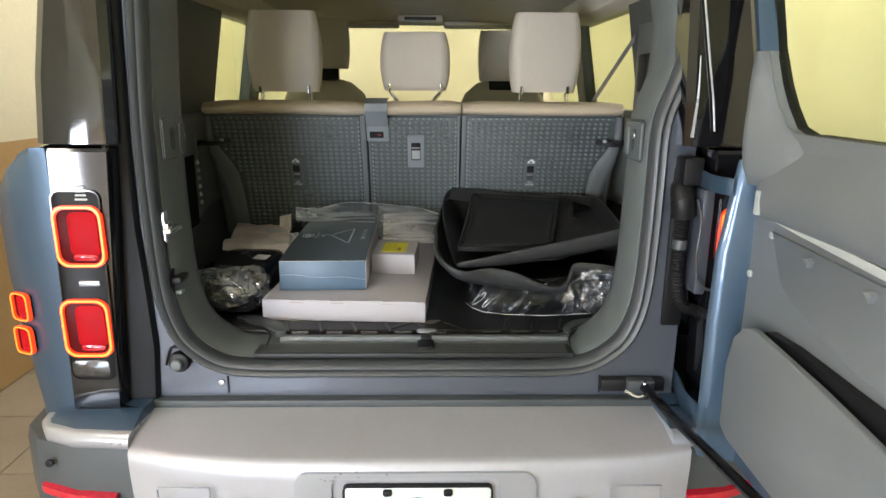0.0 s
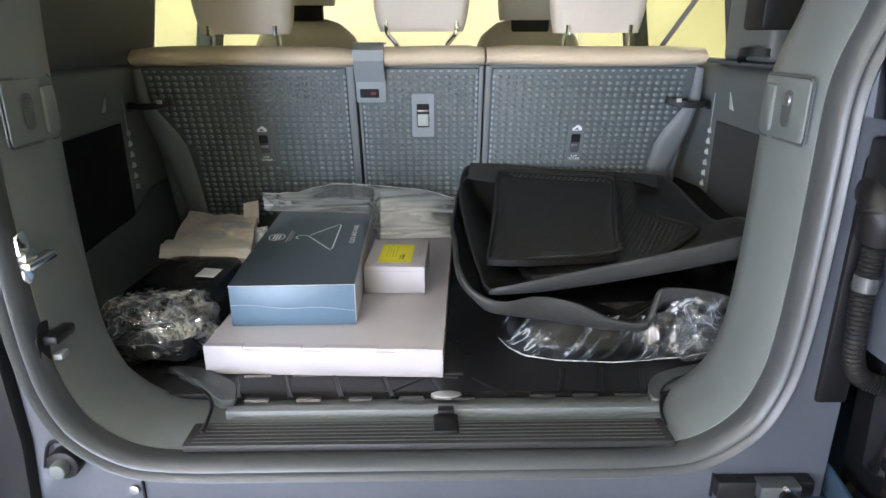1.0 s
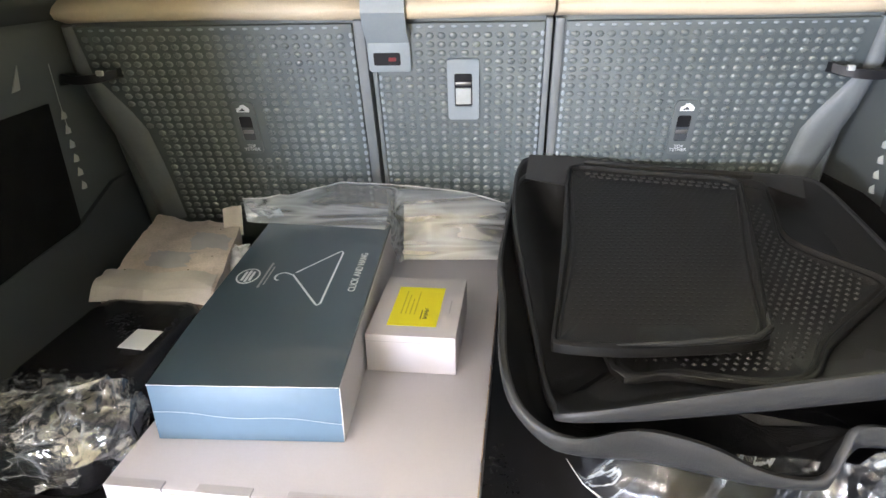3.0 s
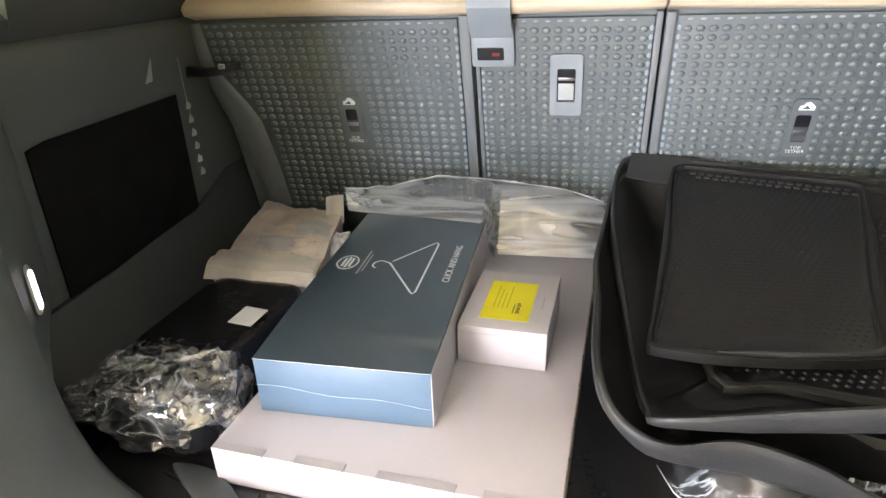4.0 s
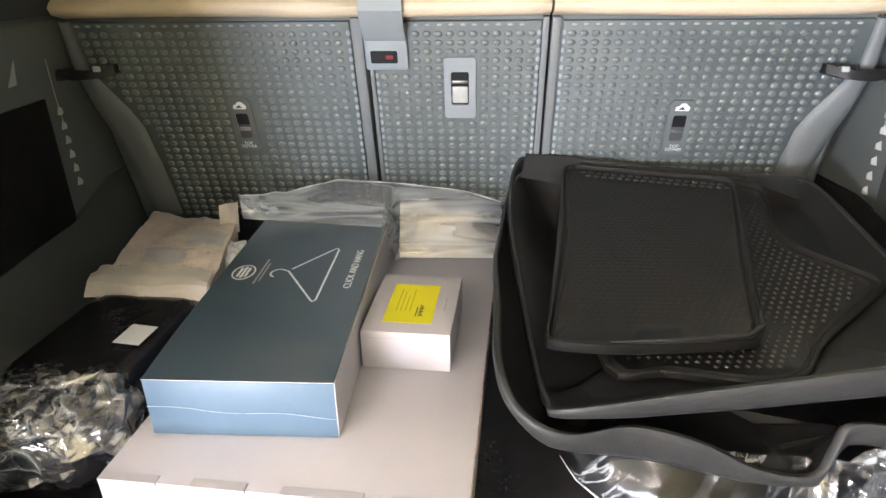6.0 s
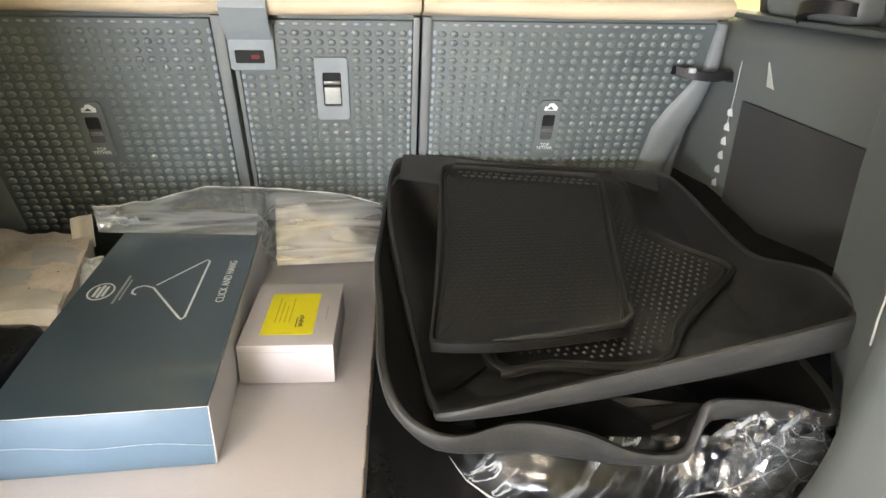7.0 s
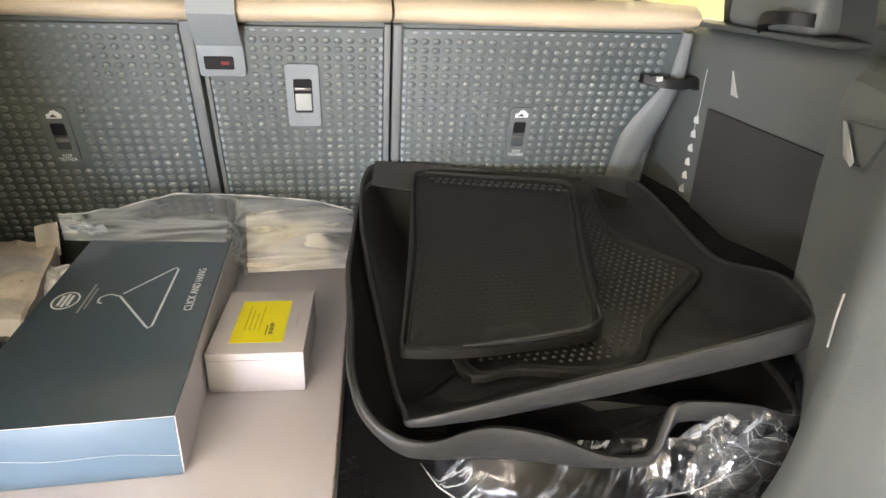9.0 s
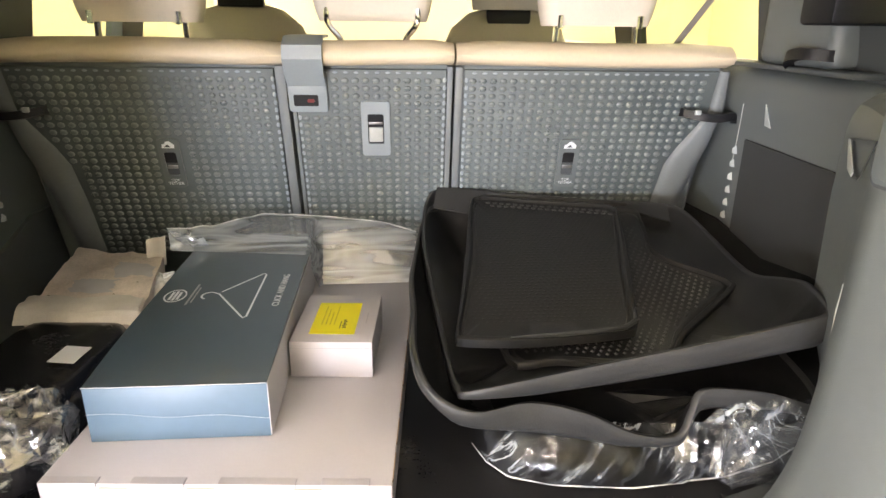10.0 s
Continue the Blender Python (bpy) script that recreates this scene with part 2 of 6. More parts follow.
M = {
    "wall": material("yellow_wall_paint", (0.82, 0.78, 0.58), 0.6, vary=0.05, scale=1.5, bump=0.05, bump_scale=60),
    "wall_low": material("tan_wainscot_paint", (0.55, 0.36, 0.16), 0.5, vary=0.08, scale=2),
    # grey chosen so the unseen shutter brightens reflections
    "wall_back": material("grey_shutter_paint", (0.40, 0.40, 0.40), 0.6, vary=0.1, scale=2),
    "ceiling": material("white_ceiling", (0.75, 0.73, 0.66), 0.8, vary=0.05, scale=2),
    "tile": material("beige_floor_tile", (0.31, 0.265, 0.20), 0.35, vary=0.15, scale=3, bump=0.05, bump_scale=40),
    "joint": material("dark_floor_joint", (0.10, 0.085, 0.07), 0.8, vary=0.2, scale=4),
    "lamp": material("lamp_diffuser", (0.9, 0.9, 0.85), 0.5, vary=0, emit=(1.0, 0.955, 0.88), power=29.0),
    "paint": material("blue_car_paint", (0.052, 0.098, 0.155), 0.32, metal=0.45, vary=0.05, scale=3, coat=0.6, rough_vary=0.03),
    "jamb": material("dark_grey_blue_jamb_paint", (0.080, 0.090, 0.112), 0.38, metal=0.25, vary=0.08, scale=5, coat=0.4),
    "gloss_black": material("gloss_black", (0.006, 0.006, 0.007), 0.07, vary=0.05, scale=8, coat=0.3, rough_vary=0),
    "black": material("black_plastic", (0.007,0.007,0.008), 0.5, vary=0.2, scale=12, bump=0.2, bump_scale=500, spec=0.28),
    "rubber": material("black_rubber", (0.010,0.010,0.011), 0.45, vary=0.2, scale=10, bump=0.15, bump_scale=300, spec=0.28),
    "boot_mat": material("glossy_black_boot_mat", (0.013, 0.013, 0.014), 0.30, vary=0.2, scale=10, spec=0.5, rough_vary=0.04),
    "seal": material("grey_rubber_seal", (0.052, 0.058, 0.062), 0.36, vary=0.12, scale=9, bump=0.08, bump_scale=300),
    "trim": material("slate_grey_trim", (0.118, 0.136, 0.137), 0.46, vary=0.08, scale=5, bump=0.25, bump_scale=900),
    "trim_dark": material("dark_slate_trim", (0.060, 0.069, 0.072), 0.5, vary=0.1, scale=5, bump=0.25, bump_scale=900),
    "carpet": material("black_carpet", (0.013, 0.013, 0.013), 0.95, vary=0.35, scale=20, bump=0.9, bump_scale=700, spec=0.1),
    "seatback": material("blue_grey_seat_back", (0.097, 0.118, 0.119), 0.55, vary=0.08, scale=6, bump=0.2, bump_scale=800),
    "stud": material("satin_grey_stud", (0.138, 0.160, 0.157), 0.31, vary=0.1, scale=9, spec=0.9),
    "clip": material("pale_grey_clip", (0.42, 0.45, 0.44), 0.4, vary=0.1, scale=9),
    "strip": material("grey_blue_plastic", (0.26, 0.30, 0.32), 0.42, vary=0.06, scale=8, bump=0.1, bump_scale=800),
    "cream": material("cream_leather", (0.62, 0.52, 0.375), 0.5, vary=0.06, scale=7, bump=0.35, bump_scale=350),
    "cream_cloth": material("pale_cream_headrest_leather", (0.62, 0.56, 0.47), 0.55, vary=0.05, scale=7, bump=0.3, bump_scale=350),
    "liner": material("pale_headliner", (0.62, 0.58, 0.48), 0.9, vary=0.06, scale=9, bump=0.2, bump_scale=900),
    "silver": material("satin_silver_paint", (0.42, 0.43, 0.46), 0.34, metal=0.25, vary=0.05, scale=4, coat=0.15),
    "silver_bright": material("bright_silver_paint", (0.38, 0.40, 0.43), 0.3, metal=0.4, vary=0.04, scale=4, coat=0.4),
    "chrome": material("chrome", (0.75, 0.75, 0.74), 0.14, metal=1.0, vary=0.08, scale=20),
    "steel": material("dull_steel", (0.35, 0.34, 0.33), 0.35, metal=0.9, vary=0.15, scale=30),
    "lamp_red": material("red_lamp_lens", (0.30, 0.006, 0.010), 0.45, vary=0.1, scale=20, spec=0.06, emit=(1.0, 0.015, 0.02), power=0.16),
    "lamp_dark": material("dark_red_lamp_housing", (0.075, 0.004, 0.005), 0.4, vary=0.15, scale=20, spec=0.1),
    "lamp_ring": material("lit_orange_red_ring", (0.9, 0.25, 0.05), 0.3, vary=0, emit=(1.0, 0.20, 0.02), power=2.4),
    "lamp_halo": material("lit_red_ring_edge", (0.8, 0.05, 0.01), 0.3, vary=0, emit=(1.0, 0.05, 0.01), power=1.3),
    "reflector": material("red_reflector", (0.55, 0.01, 0.03), 0.15, vary=0.15, scale=60, coat=1.0),
    "white_card": material("white_cardboard", (0.47, 0.453, 0.478), 0.55, vary=0.03, scale=8, bump=0.08, bump_scale=300),
    "card_edge": material("brown_cardboard_edge", (0.33, 0.24, 0.17), 0.8, vary=0.2, scale=40),
    "blue_card_top": material("dark_teal_printed_card", (0.050, 0.081, 0.106), 0.34, vary=0.06, scale=3, coat=1.0, coat_rough=0.05),
    "blue_card_side": material("pale_blue_printed_card", (0.088, 0.150, 0.216), 0.42, vary=0.08, scale=3, coat=0.1, coat_rough=0.25),
    "pillar_lamp": material("lit_white_lens", (0.9, 0.9, 0.9), 0.2, vary=0, emit=(1.0, 0.93, 0.97), power=3.0),
    "clear_lens": material("clear_lamp_lens", (0.045, 0.043, 0.040), 0.14, vary=0.4, scale=60),
    "ink_white": material("white_ink", (0.75, 0.78, 0.8), 0.4, vary=0.02, scale=30),
    "ink_grey": material("grey_ink", (0.35, 0.35, 0.37), 0.5, vary=0.05, scale=30),
    "ink_dark": material("dark_ink", (0.10, 0.09, 0.02), 0.5, vary=0.1, scale=30),
    "yellow": material("yellow_sticker", (0.80, 0.72, 0.01), 0.45, vary=0.05, scale=20),
    "red": material("red_plastic", (0.20, 0.02, 0.02), 0.4, vary=0.1, scale=30),
    "paper": material("beige_kraft_paper", (0.64, 0.55, 0.50), 0.7, vary=0.28, scale=11, bump=0.4, bump_scale=60),
    "mat": material("black_rubber_mat", (0.0140, 0.0142, 0.0138), 0.47, vary=0.25, scale=9, bump=0.35, bump_scale=420, spec=0.3),
    # lighter than mat; on the mats it is the same rubber, painted as lit
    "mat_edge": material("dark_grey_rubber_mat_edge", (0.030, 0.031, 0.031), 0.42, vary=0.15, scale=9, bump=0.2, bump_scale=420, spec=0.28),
    "bag_black": material("black_polythene", (0.014, 0.014, 0.016), 0.24, vary=0.2, scale=12, bump=0.25, bump_scale=35, spec=0.28),
    "belt": material("grey_seat_belt_webbing", (0.16, 0.15, 0.14), 0.7, vary=0.1, scale=40),
    "plate_white": material("white_plate_insert", (0.72, 0.76, 0.74), 0.35, vary=0.04, scale=20),
    "green": material("green_ink", (0.03, 0.20, 0.12), 0.4, vary=0.05, scale=30),
    "dash": material("dark_dashboard", (0.03, 0.03, 0.03), 0.6, vary=0.1, scale=10),
    "glass": glass("tinted_window_glass", (0.885, 0.93, 0.79)),
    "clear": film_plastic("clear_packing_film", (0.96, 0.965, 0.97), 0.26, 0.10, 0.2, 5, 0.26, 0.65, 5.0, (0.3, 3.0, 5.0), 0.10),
    # opaque white, also drawn along film edges as their highlight
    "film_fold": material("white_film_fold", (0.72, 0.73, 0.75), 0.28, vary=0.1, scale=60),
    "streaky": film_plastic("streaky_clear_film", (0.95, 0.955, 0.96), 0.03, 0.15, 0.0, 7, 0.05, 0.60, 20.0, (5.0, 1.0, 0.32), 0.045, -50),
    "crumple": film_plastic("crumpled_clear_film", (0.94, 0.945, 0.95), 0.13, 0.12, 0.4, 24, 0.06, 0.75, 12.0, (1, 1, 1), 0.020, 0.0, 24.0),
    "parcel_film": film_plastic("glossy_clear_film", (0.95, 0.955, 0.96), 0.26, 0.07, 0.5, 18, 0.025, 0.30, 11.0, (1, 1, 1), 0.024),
    "gate_trim": material("pale_slate_tailgate_trim", (0.158, 0.174, 0.182), 0.42, vary=0.08, scale=5, bump=0.25, bump_scale=900),
    # nubs in a lighter tone than the mat under them
    "mat_nub": material("lighter_rubber_nubs", (0.037, 0.037, 0.036), 0.45, vary=0.2, scale=40),
    "bolster": material("grey_seat_bolster", (0.155, 0.172, 0.175), 0.5, vary=0.08, scale=8, bump=0.2, bump_scale=700),
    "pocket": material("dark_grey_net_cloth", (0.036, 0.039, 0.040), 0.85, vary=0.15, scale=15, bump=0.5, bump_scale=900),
    "ink_ochre": material("ochre_ink", (0.45, 0.38, 0.01), 0.5, vary=0.05, scale=30),
    "paper_flap": material("glassine_paper", (0.55, 0.51, 0.475), 0.4, vary=0.12, scale=18, bump=0.3, bump_scale=70),
}

# ---- mesh tools ----


def finish(bm, mat, smooth=True, angle=35):
    me = bpy.data.meshes.new("m")
    bmesh.ops.recalc_face_normals(bm, faces=bm.faces)
    if smooth:
        for f in bm.faces:
            f.smooth = True
        limit = radians(angle)
        for e in bm.edges:
            if len(e.link_faces) == 2 and e.calc_face_angle(0) > limit:
                e.smooth = False
    bm.to_mesh(me)
    bm.free()
    me.materials.append(M[mat])
    return me


def part(name, bm, mat, parent, label="", smooth=True, angle=35):
    ob = new(name, finish(bm, mat, smooth, angle))
    if parent:
        ob.parent = parent
    if label:
        tagged(ob, label)
    return ob


def thing(name, at, label, category, group="", kind=""):
    ob = new(name)
    ob.empty_display_size = 0.05
    ob.location = at
    return tagged(ob, label, category, group, kind)


def local(ob, parent):
    """Parent, keeping the place that the mesh was built at."""
    bpy.context.view_layer.update()
    ob.parent = parent
    ob.matrix_parent_inverse = Matrix.Translation(parent.location).inverted() if not parent.parent else Matrix()
    return ob


def sub(name, bm, mat, parent, label="", smooth=True, angle=35):
    return local(part(name, bm, mat, None, label, smooth, angle), parent)


def box(x0, x1, y0, y1, z0, z1, bev=0.0, seg=2, bm=None, m=None):
    t = bmesh.new()
    bmesh.ops.create_cube(t, size=1)
    bmesh.ops.transform(t, verts=t.verts, matrix=Matrix.Translation(((x0 + x1) / 2, (y0 + y1) / 2, (z0 + z1) / 2)) @ Matrix.Diagonal((x1 - x0, y1 - y0, z1 - z0, 1)))
    if bev:
        bmesh.ops.bevel(t, geom=t.edges[:], offset=bev, segments=seg, profile=0.5, affect="EDGES")
    if m:
        bmesh.ops.transform(t, verts=t.verts, matrix=m)
    return merge(t, bm)


def merge(t, bm):
    if bm is None:
        return t
    vs = [bm.verts.new(v.co) for v in t.verts]
    t.verts.index_update()
    for f in t.faces:
        bm.faces.new([vs[v.index] for v in f.verts])
    t.free()
    return bm


def loft(rings, closed=True, caps=True, bm=None, wrap=False):
    bm = bm or bmesh.new()
    vs = [[bm.verts.new(p) for p in r] for r in rings]
    n = len(vs[0])
    pairs = list(zip(vs, vs[1:])) + ([(vs[-1], vs[0])] if wrap else [])
    for a, b in pairs:
        for i in range(n if closed else n - 1):
            j = (i + 1) % n
            bm.faces.new((a[i], a[j], b[j], b[i]))
    if caps and closed and not wrap:
        bm.faces.new(vs[0][::-1])
        bm.faces.new(vs[-1])
    return bm


def tube(points, r, n=8, bm=None, caps=True, rads=None):
    points = [Vector(p) for p in points]
    rings, up = [], Vector((0.13, 0.31, 0.94)).normalized()
    for i, p in enumerate(points):
        d = (points[min(i + 1, len(points) - 1)] - points[max(i - 1, 0)]).normalized()
        u = d.cross(up)
        u = u.normalized() if u.length > 0.05 else d.orthogonal().normalized()
        v = d.cross(u)
        rr = rads[i] if rads else r
        rings.append([p + rr * (math.cos(6.2832 * k / n) * u + math.sin(6.2832 * k / n) * v) for k in range(n)])
    return loft(rings, True, caps, bm)


def smooth_path(points, steps=6, closed=False):
    pts, out = [Vector(p) for p in points], []
    n = len(pts)
    for i in range(n if closed else n - 1):
        p0, p1, p2, p3 = ((pts[(i + k) % n] for k in (-1, 0, 1, 2)) if closed else (pts[max(i - 1, 0)], pts[i], pts[i + 1], pts[min(i + 2, n - 1)]))
        for s in range(steps):
            t = s / steps
            out.append(0.5 * (2 * p1 + (p2 - p0) * t + (2 * p0 - 5 * p1 + 4 * p2 - p3) * t * t + (3 * p1 - p0 - 3 * p2 + p3) * t ** 3))
    return out if closed else out + [pts[-1]]


def rrect(w, h, r, n=5):
    out = []
    for cx, cy, a0 in ((w / 2 - r, h / 2 - r, 0), (-w / 2 + r, h / 2 - r, 90), (-w / 2 + r, -h / 2 + r, 180), (w / 2 - r, -h / 2 + r, 270)):
        for k in range(n + 1):
            a = radians(a0 + 90 * k / n)
            out.append((cx + r * math.cos(a), cy + r * math.sin(a)))
    return out


def slab(outline, m, depth, bev=0.0, bm=None):
    """A flat piece with the outline (u, v), laid by m, growing along m's z by depth, with a small rounded rim."""
    cx, cy = sum(p[0] for p in outline) / len(outline), sum(p[1] for p in outline) / len(outline)

    def ring(k, z):
        res = []
        for u, v in outline:
            d = math.hypot(u - cx, v - cy) or 1
            res.append(m @ Vector((u - k * (u - cx) / d, v - k * (v - cy) / d, z)))
        return res
    rings = [ring(0, 0), ring(0, depth - bev)] + ([ring(bev * 0.3, depth - bev * 0.3), ring(bev, depth)] if bev else [])
    return loft(rings, True, True, bm)


def frame_ring(outer, inner, m, depth, bm=None):
    """A flat frame between two outlines of equal count."""
    o0, o1 = [m @ Vector((*p, 0)) for p in outer], [m @ Vector((*p, depth)) for p in outer]
    i0, i1 = [m @ Vector((*p, 0)) for p in inner], [m @ Vector((*p, depth)) for p in inner]
    return loft([o0, o1, i1, i0], True, False, bm, wrap=True)


def sheet(fn, nu, nv, thick=0.0, bm=None):
    """A surface fn(u, v) with a thickness along -normal."""
    bm = bm or bmesh.new()
    g = [[Vector(fn(i / nu, j / nv)) for j in range(nv + 1)] for i in range(nu + 1)]
    if not thick:
        vs = [[bm.verts.new(p) for p in row] for row in g]
        for i in range(nu):
            for j in range(nv):
                bm.faces.new((vs[i][j], vs[i + 1][j], vs[i + 1][j + 1], vs[i][j + 1]))
        return bm
    top, low = [], []
    for i in range(nu + 1):
        a, b = [], []
        for j in range(nv + 1):
            du = g[min(i + 1, nu)][j] - g[max(i - 1, 0)][j]
            dv = g[i][min(j + 1, nv)] - g[i][max(j - 1, 0)]
            nrm = du.cross(dv)
            nrm = nrm.normalized() if nrm.length > 1e-9 else Vector((0, 0, 1))
            a.append(bm.verts.new(g[i][j]))
            b.append(bm.verts.new(g[i][j] - thick * nrm))
        top.append(a), low.append(b)
    for i in range(nu):
        for j in range(nv):
            bm.faces.new((top[i][j], top[i + 1][j], top[i + 1][j + 1], top[i][j + 1]))
            bm.faces.new((low[i][j], low[i][j + 1], low[i + 1][j + 1], low[i + 1][j]))
    for i in range(nu):
        bm.faces.new((top[i][0], low[i][0], low[i + 1][0], top[i + 1][0]))
        bm.faces.new((top[i][nv], top[i + 1][nv], low[i + 1][nv], low[i][nv]))
    for j in range(nv):
        bm.faces.new((top[0][j], top[0][j + 1], low[0][j + 1], low[0][j]))
        bm.faces.new((top[nu][j], low[nu][j], low[nu][j + 1], top[nu][j + 1]))
    return bm


def axes(at, x, y, z=None):
    x, y = Vector(x).normalized(), Vector(y).normalized()
    z = Vector(z).normalized() if z else x.cross(y)
    m = Matrix((x, y, z)).transposed().to_4x4()
    m.translation = Vector(at)
    return m


def lettering(name, text, m, size, mat, parent, label="", align="CENTER", line=1.0):
    cu = bpy.data.curves.new("t", "FONT")
    cu.body, cu.size, cu.align_x, cu.align_y, cu.extrude, cu.space_line = text, size, align, "CENTER", 0.0002, line
    ob = new("t", cu)
    me = bpy.data.meshes.new_from_object(ob.evaluated_get(bpy.context.evaluated_depsgraph_get()))
    bpy.data.objects.remove(ob)
    me.transform(m)
    me.materials.clear()
    me.materials.append(M[mat])
    res = new(name, me)
    if label:
        tagged(res, label)
    return local(res, parent) if parent else res


SIDES = (-1, 1)

# ---- the bay round the car ----
X0, X1, Y0, Y1, H = -2.1, 3.0, -4.0, 6.0, 3.1


def structure(name, bm, mat, label, category):
    return tagged(part(name, bm, mat, None, smooth=False), label, category, kind="structure")


ground = structure("ground", box(-30, 30, -30, 30, -0.1, -0.004), "joint", "beige tiled floor under the car", "floor")
bm = box(X0 - 0.15, X0, Y0, -2.52, 1.2, H)
box(X0 - 0.15, X0, -1.76, Y1, 1.2, H, bm=bm), box(X0 - 0.15, X0, -2.52, -1.76, 1.28, H, bm=bm)
structure("wall_west", bm, "wall", "warm yellow painted wall beside the car", "wall")
bm = box(X0 - 0.15, X0 + 0.012, Y0, -2.52, 0.0, 1.2)
box(X0 - 0.15, X0 + 0.012, -1.76, Y1, 0.0, 1.2, bm=bm), box(X0 - 0.15, X0 + 0.012, -2.52, -1.76, 0.0, 0.78, bm=bm)
structure("wainscot", bm, "wall_low", "tan painted lower wall band round a small window", "wall")
structure("wall_east", box(X1, X1 + 0.15, Y0, Y1, 0.0, H), "wall", "pale yellow painted wall beyond the tailgate", "wall")
structure("wall_north", box(X0 - 0.15, X1 + 0.15, Y1, Y1 + 0.15, 0.0, H), "wall", "pale yellow painted wall ahead of the car", "wall")
bm = box(X0 - 0.15, -1.95, Y0 - 0.15, Y0, 0.0, H)
box(-0.85, X1 + 0.15, Y0 - 0.15, Y0, 0.0, H, bm=bm)
structure("wall_south", bm, "wall", "yellow wall beside the shutter", "wall")
# unseen shutter, made up to frame the added daylight lamp
shutter = structure("door_1", box(-1.95, -0.85, Y0 - 0.10, Y0 - 0.02, 1.25, H), "wall_back", "unseen grey roller shutter, half raised to shape the daylight", "door")
for k in range(14):
    local(part("shutter_slat", box(-1.94, -0.86, Y0 - 0.025, Y0 - 0.005, 1.26 + 0.125 * k, 1.37 + 0.125 * k, 0.008), "wall_back", None), shutter)
structure("ceiling", box(X0 - 0.15, X1 + 0.15, Y0 - 0.15, Y1 + 0.15, H, H + 0.1), "ceiling", "white ceiling of the bay", "ceiling")


def ceiling_light(x, y):
    ob = thing("ceiling_light", (x, y, H), "long unseen fluorescent ceiling light, lit", "lamp", "ceiling lights")
    sub("housing", box(x - 0.12, x + 0.12, y - 0.62, y + 0.62, H - 0.07, H - 0.001, 0.01), "ceiling", ob)
    sub("diffuser", box(x - 0.10, x + 0.10, y - 0.6, y + 0.6, H - 0.085, H - 0.072, 0.005), "lamp", ob, "lit diffuser")


# unseen lights, added where the boot and the walls need brightness
for lx, ly in ((-1.75, -2.6), (-0.85, -3.2), (-1.75, -0.5), (-1.35, -3.3), (-1.2, 2.6), (0.6, 2.9), (1.7, 3.0), (-1.0, 4.9), (1.0, 4.9), (2.2, 3.8)):
    ceiling_light(lx, ly)

# ---- the car: shell ----
car = thing("car", (0, 2, 0), "blue off-road car with its tailgate open, parked indoors", "car")


def P(bm, name, mat, label="", **k):
    return sub(name, bm, mat, car, label, **k)


HALF = [(0.20, 0.819), (0.36, 0.820), (0.45, 0.834), (0.52, 0.885), (0.553, 0.955), (0.566, 1.04), (0.571, 1.17), (0.572, 1.30)]
RIGHT = HALF + [(0.573, 1.38), (0.581, 1.43), (0.602, 1.49), (0.616, 1.55), (0.612, 1.64), (0.595, 1.72), (0.55, 1.77), (0.46, 1.79), (0.2, 1.792)]
LEFT = HALF + [(0.568, 1.45), (0.562, 1.55), (0.556, 1.64), (0.548, 1.71), (0.51, 1.765), (0.43, 1.787), (0.2, 1.792)]
RIM = smooth_path([(x, 0, z) for x, z in RIGHT] + [(-x, 0, z) for x, z in LEFT[::-1]], 5, True)


def around(profile, path=RIM):
    """Sweep a profile of (outward, y) points round the opening."""
    rings, n = [], len(path)
    for i, p in enumerate(path):
        d = path[(i + 1) % n] - path[i - 1]
        out = Vector((d.z, 0, -d.x)).normalized()
        rings.append([Vector((p.x + o * out.x, y, p.z + o * out.z)) for o, y in profile])
    return rings


P(loft(around([(-0.012, 0.20), (-0.017, 0.165), (-0.011, 0.145), (-0.003, 0.143), (0.001, 0.152), (0.005, 0.143), (0.013, 0.140), (0.019, 0.147), (0.020, 0.18)]), False, wrap=True),
  "door_seal", "seal", "grey double-lipped rubber door seal", angle=60)
P(loft(around([(0.0, 0.185), (-0.016, 0.186), (-0.022, 0.20), (-0.026, 0.24), (-0.028, 0.29), (-0.022, 0.325), (0.0, 0.345), (0.03, 0.36)]), False, wrap=True), "aperture_trim", "trim", "slate grey plastic opening surround", angle=50)

# jamb: painted flange from the seal out to the body
rings = []
for i, p in enumerate(RIM):
    d = Vector((p.x, 0, p.z - 1.3))
    k = min(0.655 / max(abs(d.x), 1e-6), (0.56 if d.z > 0 else 0.555) / max(abs(d.z), 1e-6))
    q = Vector((d.x * k, 0, 1.3 + d.z * k))
    n = RIM[(i + 1) % len(RIM)] - RIM[i - 1]
    o = Vector((n.z, 0, -n.x)).normalized() * 0.012
    rings.append([Vector((p.x + o.x, 0.19, p.z + o.z)), Vector((p.x + o.x * 1.4, 0.158, p.z + o.z * 1.4)), Vector((q.x, 0.156, q.z)), Vector((q.x, 0.25, q.z))])
P(loft(rings, False, wrap=True), "jamb", "jamb", "dark grey-blue painted door jamb", angle=40)

